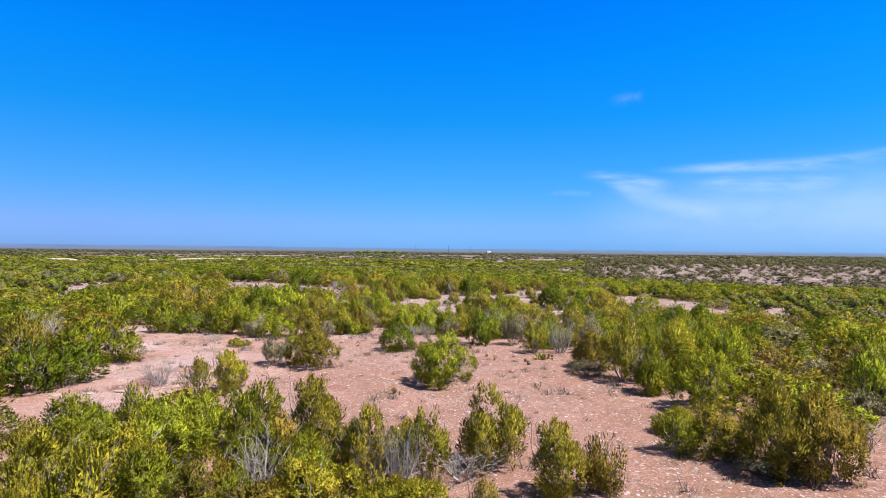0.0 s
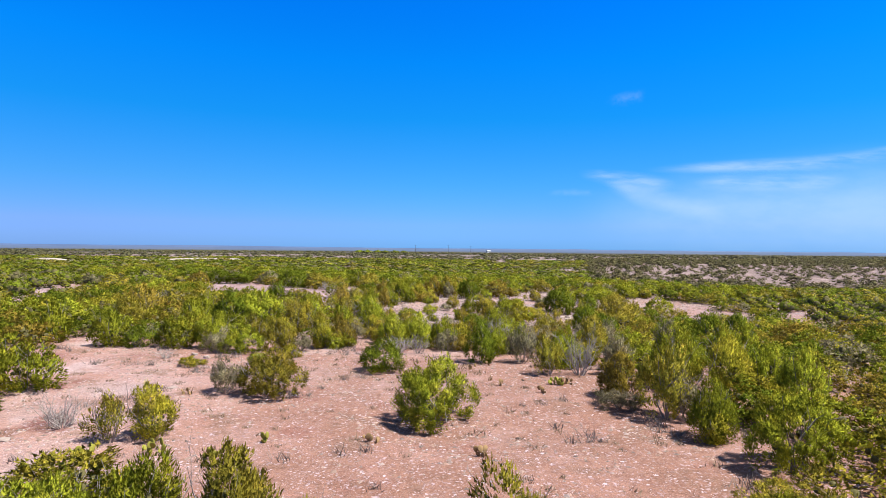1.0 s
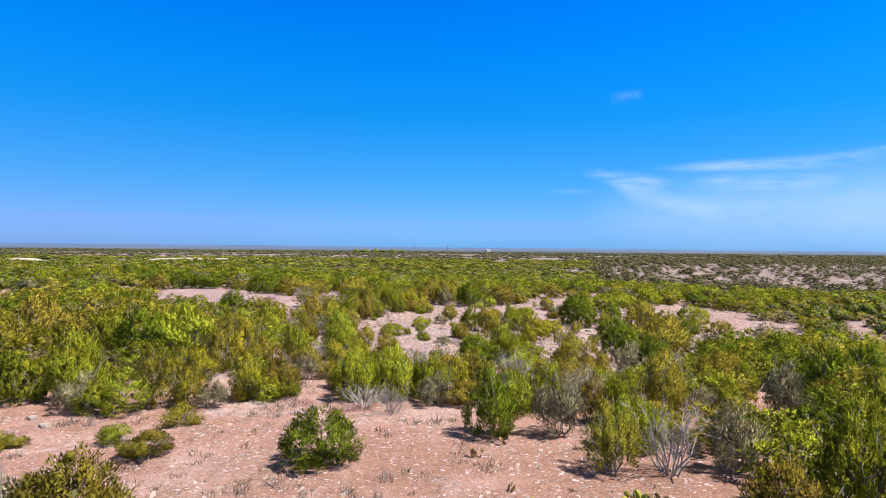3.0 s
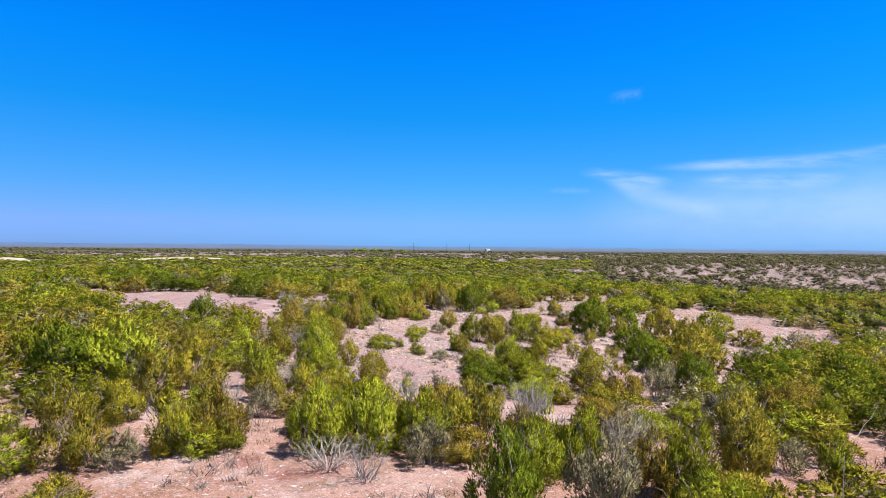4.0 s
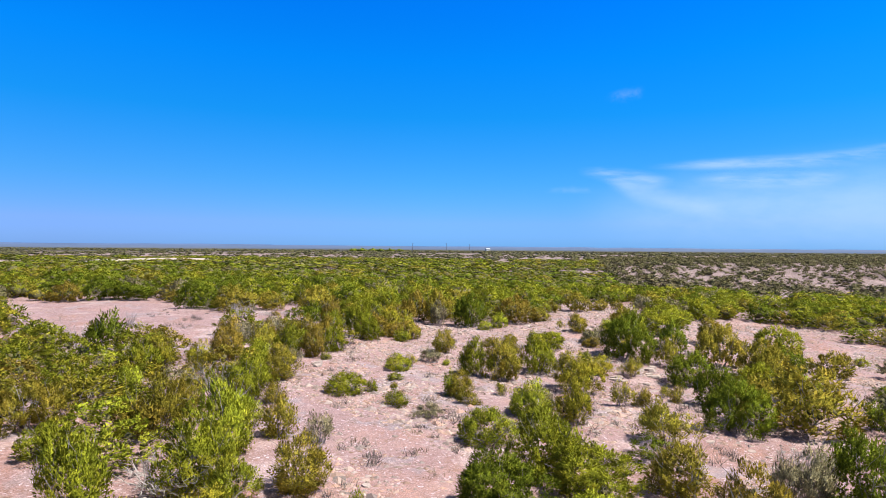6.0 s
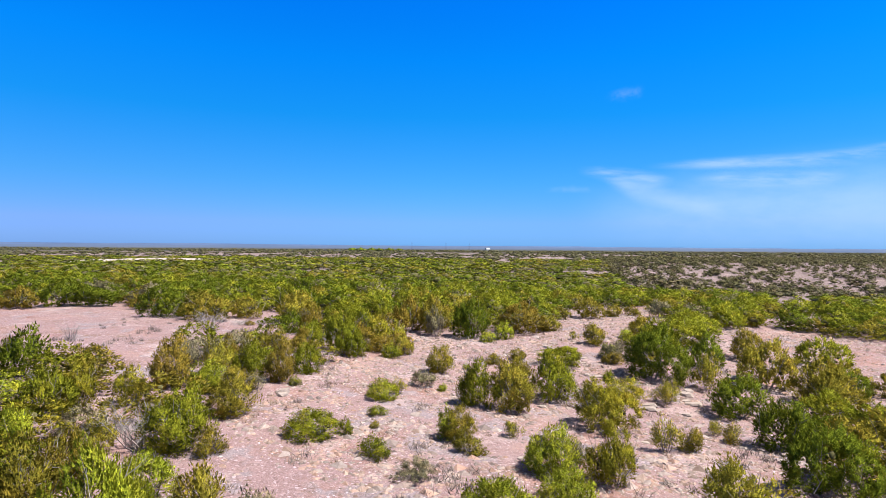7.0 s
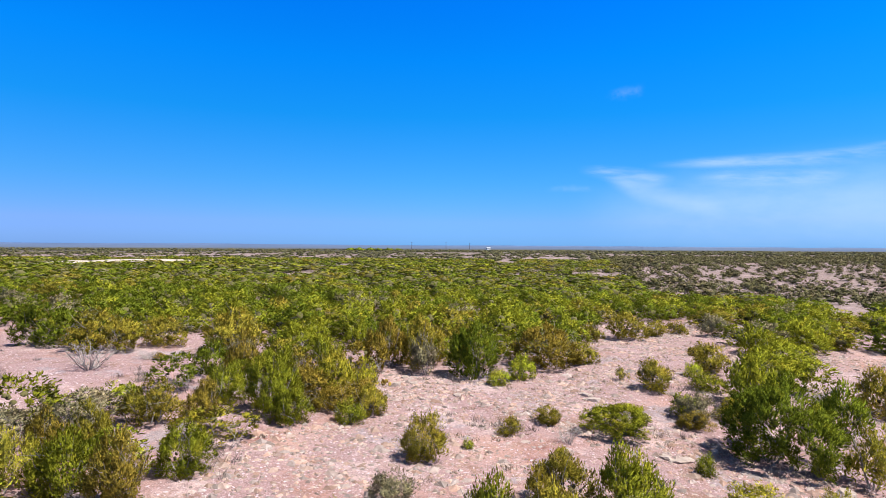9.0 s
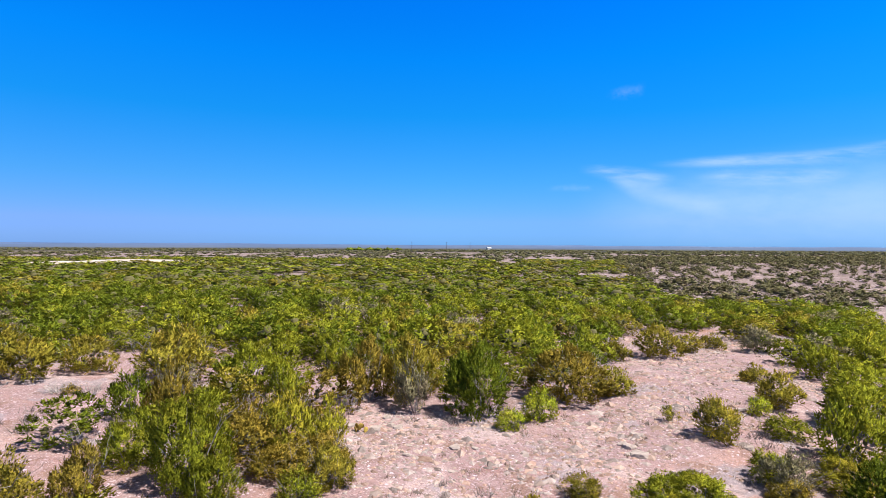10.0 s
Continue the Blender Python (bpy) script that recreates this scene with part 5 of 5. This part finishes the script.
prickly_pear(-4.56, 16.48, 0.35, 4, "green")
prickly_pear(-0.50, 64.82, 0.49, 4, "yellow")
prickly_pear(-10.52, 67.30, 0.37, 3, "brown")
prickly_pear(-7.34, 21.87, 0.35, 4, "brown")
boulder(0.10, 66.29, 0.40, 0.4)
boulder(0.29, 65.58, 0.35, 0.36)
boulder(-0.85, 65.17, 0.40, 0.36)
boulder(1.43, 65.72, 0.21, 0.32)
boulder(-4.33, 52.48, 0.65, 0.3)
boulder(7.00, 64.05, 0.41, 0.3)
boulder(7.06, 63.67, 0.53, 0.25)
boulder(-9.51, 17.38, 0.43, 0.3)
boulder(-10.20, 17.07, 0.30, 0.35)
boulder(-11.24, 17.03, 0.33, 0.3)
boulder(15.03, 59.55, 0.96, 0.35)
boulder(11.65, 56.92, 0.73, 0.3)
boulder(9.15, 54.50, 0.85, 0.3)
boulder(9.43, 59.20, 0.34, 0.35)
boulder(7.76, 58.55, 0.54, 0.3)
boulder(6.84, 56.11, 0.46, 0.3)
boulder(11.37, 49.32, 0.63, 0.3)
boulder(10.47, 49.96, 0.65, 0.2)
boulder(10.74, 56.12, 0.76, 0.25)
boulder(9.36, 39.69, 0.25, 0.4)
boulder(9.36, 39.01, 0.31, 0.4)
boulder(8.75, 38.98, 0.28, 0.4)
boulder(9.79, 39.96, 0.23, 0.4)
boulder(5.74, 45.27, 0.30, 0.4)
boulder(-1.34, 49.28, 0.34, 0.3)
boulder(-0.10, 49.20, 0.21, 0.4)
boulder(4.02, 63.43, 0.36, 0.2)
boulder(2.70, 63.76, 0.27, 0.3)
boulder(6.86, 64.31, 0.38, 0.4)
boulder(8.99, 36.72, 0.26, 0.4)
boulder(-3.02, 21.83, 0.16, 0.4)
boulder(-1.19, 23.86, 0.22, 0.25)
boulder(8.10, 58.59, 1.18, 0.12)
boulder(9.30, 54.37, 1.24, 0.1)
boulder(9.31, 55.60, 1.00, 0.1)
boulder(11.21, 56.34, 1.13, 0.12)
boulder(15.02, 59.91, 1.68, 0.12)
boulder(9.02, 53.05, 0.85, 0.12)
boulder(10.45, 53.79, 0.76, 0.12)
boulder(0.12, 46.09, 0.80, 0.08)
boulder(-1.15, 47.28, 0.58, 0.1)
boulder(5.59, 60.19, 0.72, 0.1)
boulder(6.71, 59.64, 0.56, 0.12)
boulder(4.47, 61.22, 0.71, 0.08)
boulder(-10.97, 17.14, 0.84, 0.09)
boulder(-11.16, 15.45, 0.59, 0.09)
boulder(-9.91, 17.53, 0.81, 0.09)
boulder(-4.22, 52.45, 0.55, 0.5)
boulder(-0.11, 65.10, 0.54, 0.36)
boulder(0.53, 65.35, 0.45, 0.36)
boulder(1.52, 65.56, 0.28, 0.32)
boulder(6.90, 64.04, 0.43, 0.5)
boulder(7.08, 63.52, 0.67, 0.3)
boulder(0.90, 63.22, 0.37, 0.3)
boulder(10.58, 65.94, 0.69, 0.2)
boulder(8.36, 61.95, 0.60, 0.2)
boulder(9.02, 54.20, 0.97, 0.25)
boulder(11.31, 56.30, 0.95, 0.3)
boulder(14.91, 59.47, 1.04, 0.35)
boulder(10.90, 55.35, 0.45, 0.35)
boulder(6.63, 55.82, 0.46, 0.4)
boulder(13.27, 49.87, 0.61, 0.5)
boulder(11.09, 46.88, 0.85, 0.25)
boulder(10.85, 48.52, 0.63, 0.3)
boulder(14.28, 57.87, 1.11, 0.3)
boulder(16.52, 58.53, 0.61, 0.4)
boulder(-4.23, 52.20, 0.69, 0.3)
boulder(11.03, 54.93, 0.66, 0.35)
boulder(5.99, 48.84, 0.48, 0.3)
boulder(4.87, 53.48, 0.57, 0.25)
boulder(6.23, 55.00, 0.48, 0.3)
boulder(9.17, 39.27, 0.38, 0.5)
boulder(9.53, 39.07, 0.40, 0.5)
boulder(8.92, 38.40, 0.33, 0.5)
boulder(8.43, 38.56, 0.31, 0.5)
boulder(10.28, 53.75, 0.55, 0.3)
boulder(9.04, 38.48, 0.41, 0.5)
boulder(8.41, 37.62, 0.36, 0.5)
boulder(6.26, 33.45, 0.42, 0.25)
boulder(-9.14, 27.84, 0.45, 0.4)
boulder(-9.95, 28.53, 0.38, 0.4)
boulder(-5.91, 26.99, 0.31, 0.3)
boulder(-1.39, 29.08, 0.29, 0.3)
boulder(-8.47, 22.17, 0.53, 0.2)
boulder(-8.15, 22.63, 0.46, 0.2)
boulder(-2.81, 52.32, 0.36, 0.2)
boulder(-0.15, 49.54, 0.50, 0.2)
boulder(-1.66, 45.67, 0.39, 0.2)
boulder(0.38, 50.84, 0.47, 0.3)
boulder(10.21, 63.94, 0.40, 0.4)
boulder(13.47, 68.10, 0.46, 0.4)

rng = np.random.default_rng(31)
count = 0
while count < 150:
    x, y = rng.uniform(-4, 32), rng.uniform(37, 82)
    bare = within(ROCKY_SOIL, np.array(x), np.array(y))
    if bare and x > 1 + 6 * (rng.random() - 0.5):
        boulder(x, y, rng.uniform(0.16, 0.42), rng.uniform(0.2, 0.4))
        count += 1


def chips(name, label, n, box, test, lo, hi, seed, small=4.5, cluster=0.0):
    """Loose stones: flat flakes sunk in the soil, joined."""
    rng = np.random.default_rng(seed)
    x, y = rng.uniform(box[0], box[1], n), rng.uniform(box[2], box[3], n)
    drift = np.sin(x * 0.9 + 2.1 * np.sin(y * 0.43)) + np.sin(y * 0.7 + 1.7 * np.sin(x * 0.51)) + np.sin((x + y) * 2.3)
    ok = test(x, y) & (drift + rng.normal(size=n) * 0.9 > cluster)
    x, y = x[ok], y[ok]
    k = len(x)
    s = lo + (hi - lo) * rng.random(k) ** small
    flake = np.array([(1, 0, 0), (0, 1, 0), (-1, 0, 0), (0, -1, 0), (0, 0, 1)], float)
    tri = np.array([(0, 1, 4), (1, 2, 4), (2, 3, 4), (3, 0, 4)])
    v = flake[None] * (1 + 0.6 * (rng.random((k, 5, 3)) - 0.5)) + (rng.random((k, 5, 3)) - 0.5) * (0.5, 0.5, 0.0)
    v *= np.stack([s, s * rng.uniform(0.5, 1, k), s * rng.uniform(0.25, 0.5, k)], -1)[:, None]
    a = rng.random(k) * 6.283
    ca, sa = np.cos(a)[:, None], np.sin(a)[:, None]
    q = np.stack([v[..., 0] * ca - v[..., 1] * sa + x[:, None], v[..., 0] * sa + v[..., 1] * ca + y[:, None], v[..., 2] + (surface(x, y) - 0.004)[:, None]], -1)
    f = tri[None] + (np.arange(k) * 5)[:, None, None]
    ob = new(name, mesh_of(name, q.reshape(-1, 3), f.reshape(-1, 3), CHIPS))
    tagged(ob, label, "gravel", kind="stuff")


chips("gravel", "loose pale limestone chips on pink soil", 130000, (-18, 13, 8, 42), lambda x, y: within(NEAR_SOIL, x, y), 0.012, 0.085, 1, 4.0)
chips("gravel", "pale limestone rubble in the rocky clearing", 330000, (-6, 34, 36, 92), lambda x, y: within(ROCKY_SOIL, x, y), 0.013, 0.13, 2, 4.3, -0.8)
chips("gravel", "grey limestone rubble among the shrubs", 36000, (-6, 34, 36, 92), lambda x, y: within(ROCKY_SOIL, x, y), 0.06, 0.26, 8, 2.6, 0.5)
chips("gravel", "scattered limestone chips on the bare patch", 40000, (-40, -6, 50, 84), lambda x, y: within(LEFT_SOIL, x, y), 0.02, 0.08, 3)


def tufts(name, label, n, box, test, mat, h, seed):
    rng = np.random.default_rng(seed)
    x, y = rng.uniform(box[0], box[1], n), rng.uniform(box[2], box[3], n)
    ok = test(x, y)
    x, y = x[ok], y[ok]
    per = 26
    k = len(x) * per
    size = np.repeat(rng.uniform(0.5, 1.3, len(x)), per)
    base = np.stack([np.repeat(x, per), np.repeat(y, per), np.repeat(surface(x, y), per)], -1) + rng.normal(size=(k, 3)) * (0.10, 0.10, 0) * size[:, None]
    way = unit(rng.normal(size=(k, 3)) * (0.6, 0.6, 0.2) + (0, 0, 1))
    v = sprigs(base, way, h * size * rng.uniform(0.5, 1.2, k), 0.012 + 0.012 * rng.random(k), rng)
    tagged(new(name, mesh_of(name, v, np.arange(3 * k).reshape(-1, 3), mat)), label, "grass", kind="stuff")


tufts("dry_grass", "tufts of dry straw-coloured grass", 340, (-16, 8, 9, 33), lambda x, y: within(NEAR_SOIL, x, y), STRAW, 0.13, 4)
tufts("dry_grass", "dry brown grass tufts between the rocks", 420, (-5, 24, 37, 86), lambda x, y: within(ROCKY_SOIL, x, y), STRAW, 0.13, 5)
tufts("low_twigs", "low grey twiggy growth at the brush edge", 2600, (-18, 16, 8, 70), lambda x, y: (patchy(x, y, 0.4, 6.0) > 0.2), GREY_TWIG, 0.28, 6)


# ---- the far plain ----
def caliche_bank(label, cx, cy, a, b, turn, rise):
    """Graded pale ground that climbs away from the plain, with a worn rim."""
    bm = bmesh.new()
    r = random.Random(int(cx))
    rings = []
    for scale, lift in ((1.0, -0.3), (0.96, 0.12), (0.6, 0.5), (0.25, 0.6)):
        ring = []
        for i in range(28):
            t = 6.2832 * i / 28
            k = scale * r.uniform(0.86, 1.08)
            px, py = math.cos(t) * a * k, math.sin(t) * b * k
            x, y = cx + px * math.cos(turn) - py * math.sin(turn), cy + px * math.sin(turn) + py * math.cos(turn)
            ring.append(bm.verts.new((x, y, at(x, y) + lift * (rise if lift > 0 else 1.0))))
        rings.append(ring)
    for low, high in zip(rings, rings[1:]):
        for i in range(28):
            bm.faces.new((low[i], low[(i + 1) % 28], high[(i + 1) % 28], high[i]))
    bm.faces.new(rings[-1])
    me = bpy.data.meshes.new("road")
    bm.to_mesh(me)
    bm.free()
    me.materials.append(ROAD_DUST)
    return tagged(new("road", me), label, "road", kind="structure")


def far_shed(x, y, w, d, h):
    z = at(x, y)
    root = new("shed")
    root.matrix_basis = pose(x, y, z, 0, 0, 20)
    bm = bmesh.new()
    bmesh.ops.create_cube(bm, size=1, matrix=Matrix.Translation((0, 0, h / 2)) @ Matrix.Diagonal((w, d, h, 1)))
    me = bpy.data.meshes.new("wall")
    bm.to_mesh(me)
    bm.free()
    me.materials.append(WHITE_PAINT)
    part("wall", me, root)
    roof = mesh_of("roof", [(-w * .52, -d * .55, h), (w * .52, -d * .55, h), (w * .52, 0, h * 1.35), (-w * .52, 0, h * 1.35), (-w * .52, d * .55, h), (w * .52, d * .55, h)], [(0, 1, 2, 3), (3, 2, 5, 4)], WHITE_PAINT)
    part("roof", roof, root, "white metal gable roof")
    return tagged(root, "small white metal shed far off on the plain", "shed")


far_shed(62, 800, 5.5, 4.5, 2.4)
caliche_bank("pale caliche clearing beside a dirt road", -112, 171, 24, 5, 2.31, 1.5)
caliche_bank("pale graded caliche ground beyond the brush", -79, 202, 15, 6, 0.32, 1.3)
caliche_bank("pale dirt road leading through the brush", -87, 183, 14, 4, 1.7, 1.1)


def far_pole(x, y, h):
    verts, faces = [], []
    tube([Vector((0, 0, -0.5)), Vector((0, 0, h))], 0.22, 0.16, verts, faces, 6)
    root = new("utility_pole")
    root.matrix_basis = pose(x, y, at(x, y), 0, 0, 15)
    part("pole", mesh_of("pole", [tuple(v) for v in verts], faces, POLE_WOOD), root)
    verts, faces = [], []
    tube([Vector((-1.3, 0, h - 0.7)), Vector((1.3, 0, h - 0.7))], 0.1, 0.1, verts, faces, 4)
    part("crossarm", mesh_of("crossarm", [tuple(v) for v in verts], faces, POLE_WOOD), root)
    return tagged(root, "wooden utility pole with a crossarm, far off", "pole", "utility poles on the plain")


def far_tree(x, y, w, h, seed):
    corners, faces, _ = crown(w, h, 60, 14, 0.45, np.random.default_rng(seed), 0.1, 0.12, 0.7, 0.4, 0.5, 0.7, 2)
    root = new("tree")
    root.matrix_basis = pose(x, y, at(x, y) - 0.1)
    part("crown", mesh_of("crown", corners[:, :3], faces, LEAF["dark"], True, corners[:, 3:]), root)
    bv, bf = branching(w * 0.7, h * 0.8, 5, 2, 0, 0.16, random.Random(seed))
    part("trunk", mesh_of("trunk", [tuple(v) for v in bv], bf, BARK), root)
    return tagged(root, "dark green spreading tree far off on the plain", "tree", "trees on the far plain")


for i, (x, y, w, h) in enumerate([(-86, 610, 10, 2.9), (-77, 605, 12, 3.4), (-67, 612, 11, 3.2), (-58, 600, 9, 2.7), (-49, 607, 10, 3.0), (-40, 615, 8, 2.5)]):
    far_tree(x, y, w, h, 300 + i)
far_pole(-39, 845, 10)
far_pole(8, 850, 10)
far_pole(40, 845, 9)


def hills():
    """Low ridge along the horizon, its blue painted on to stand for haze."""
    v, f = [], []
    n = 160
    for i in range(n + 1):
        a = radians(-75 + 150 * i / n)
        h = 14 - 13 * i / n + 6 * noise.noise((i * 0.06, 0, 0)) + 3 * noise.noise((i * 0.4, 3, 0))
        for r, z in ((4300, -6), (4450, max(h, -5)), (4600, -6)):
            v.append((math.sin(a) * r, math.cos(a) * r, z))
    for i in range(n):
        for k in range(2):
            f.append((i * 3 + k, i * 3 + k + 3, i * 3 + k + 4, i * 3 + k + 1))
    tagged(new("backdrop", mesh_of("backdrop", v, f, plain_mat("painted_haze_blue", (0.07, 0.105, 0.19), 0.2, 0.002), True)), "low hills along the horizon, blue-grey with painted haze", "hills", kind="structure")


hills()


# ---- thin high clouds ----
def cloud_mat(name, strength, scale, stretch, low=0.32):
    m = bpy.data.materials.new(name)
    m.use_nodes = True
    n, l = m.node_tree.nodes, m.node_tree.links
    n.remove(n["Principled BSDF"])
    uv = n.new("ShaderNodeUVMap")
    sep = n.new("ShaderNodeSeparateXYZ")
    l.new(uv.outputs[0], sep.inputs[0])

    def edge(sock, a, b):
        up, down = span(n, l, sock, 0.0, a), span(n, l, sock, 1.0, b)
        k = n.new("ShaderNodeMath")
        k.operation = "MULTIPLY"
        l.new(up, k.inputs[0])
        l.new(down, k.inputs[1])
        return k.outputs[0]

    geo = n.new("ShaderNodeNewGeometry")
    st = n.new("ShaderNodeVectorMath")
    st.operation = "MULTIPLY"
    st.inputs[1].default_value = stretch
    l.new(geo.outputs["Position"], st.inputs[0])
    f = span(n, l, noise_node(n, l, st.outputs[0], scale, 6.0, 0.6), low, 0.72)
    k = n.new("ShaderNodeMath")
    k.operation = "MULTIPLY"
    l.new(edge(sep.outputs[0], 0.3, 0.75), k.inputs[0])
    l.new(edge(sep.outputs[1], 0.5, 0.5), k.inputs[1])
    k2 = n.new("ShaderNodeMath")
    k2.operation = "MULTIPLY"
    l.new(k.outputs[0], k2.inputs[0])
    l.new(f, k2.inputs[1])
    k3 = n.new("ShaderNodeMath")
    k3.operation = "MULTIPLY"
    k3.inputs[1].default_value = strength
    l.new(k2.outputs[0], k3.inputs[0])
    em, tr, ms = n.new("ShaderNodeEmission"), n.new("ShaderNodeBsdfTransparent"), n.new("ShaderNodeMixShader")
    em.inputs[0].default_value = (0.62, 0.80, 1.0, 1)
    em.inputs[1].default_value = 0.52
    l.new(k3.outputs[0], ms.inputs[0])
    l.new(tr.outputs[0], ms.inputs[1])
    l.new(em.outputs[0], ms.inputs[2])
    l.new(ms.outputs[0], n["Material Output"].inputs[0])
    return m


def cloud(points, mat, D=4000.0):
    """A ribbon of cloud 4 km off; points: direction to the right and height as tangents, and half width."""
    v, f, uv = [], [], []
    n = 33
    along = np.linspace(0, len(points) - 1, n)
    smooth = [np.interp(along, range(len(points)), [p[i] for p in points]) for i in range(3)]
    for x, z, hw in zip(*smooth):
        for k in range(5):
            v.append((x * D, D, 4.4 + (z + hw * (k / 2 - 1)) * D))
    for i in range(n - 1):
        for k in range(4):
            f.append((5 * i + k, 5 * i + 5 + k, 5 * i + 6 + k, 5 * i + 1 + k))
            a, b = i / (n - 1), (i + 1) / (n - 1)
            uv += [(a, k / 4), (b, k / 4), (b, k / 4 + 0.25), (a, k / 4 + 0.25)]
    me = mesh_of("cloud", v, f, mat)
    layer = me.uv_layers.new(name="UVMap")
    layer.data.foreach_set("uv", np.array(uv, np.float32).ravel())
    ob = new("cloud", me)
    ob.visible_shadow = False
    return tagged(ob, "thin white wisp of high cloud in blue sky", "cloud", "thin high clouds", "structure")


WISP = cloud_mat("cloud_wisp", 0.62, 0.004, (0.35, 1, 2.2))
VEIL = cloud_mat("cloud_veil", 0.48, 0.0012, (0.6, 1, 1.6), 0.15)
FAINT = cloud_mat("cloud_trace", 0.13, 0.008, (1, 1, 1.3))
cloud([(0.33, 0.136, 0.006), (0.42, 0.141, 0.012), (0.52, 0.145, 0.015), (0.62, 0.150, 0.017), (0.70, 0.158, 0.018), (0.78, 0.172, 0.018), (0.95, 0.20, 0.02)], WISP, 3975.0)
cloud([(0.225, 0.130, 0.010), (0.27, 0.126, 0.018), (0.31, 0.118, 0.022), (0.355, 0.114, 0.018), (0.40, 0.113, 0.008)], WISP, 3950.0)
cloud([(0.27, 0.118, 0.016), (0.33, 0.096, 0.026), (0.40, 0.078, 0.026), (0.50, 0.062, 0.02)], VEIL, 3925.0)
cloud([(0.42, 0.116, 0.012), (0.50, 0.117, 0.020), (0.60, 0.117, 0.022), (0.70, 0.12, 0.02)], WISP, 3900.0)
cloud([(0.20, 0.05, 0.06), (0.40, 0.065, 0.09), (0.60, 0.075, 0.11), (0.85, 0.085, 0.13), (1.3, 0.10, 0.15)], VEIL, 3875.0)
cloud([(0.27, 0.252, 0.010), (0.31, 0.258, 0.016), (0.345, 0.266, 0.014)], FAINT, 3850.0)
cloud([(0.17, 0.095, 0.006), (0.22, 0.098, 0.009), (0.27, 0.096, 0.006)], FAINT, 3825.0)
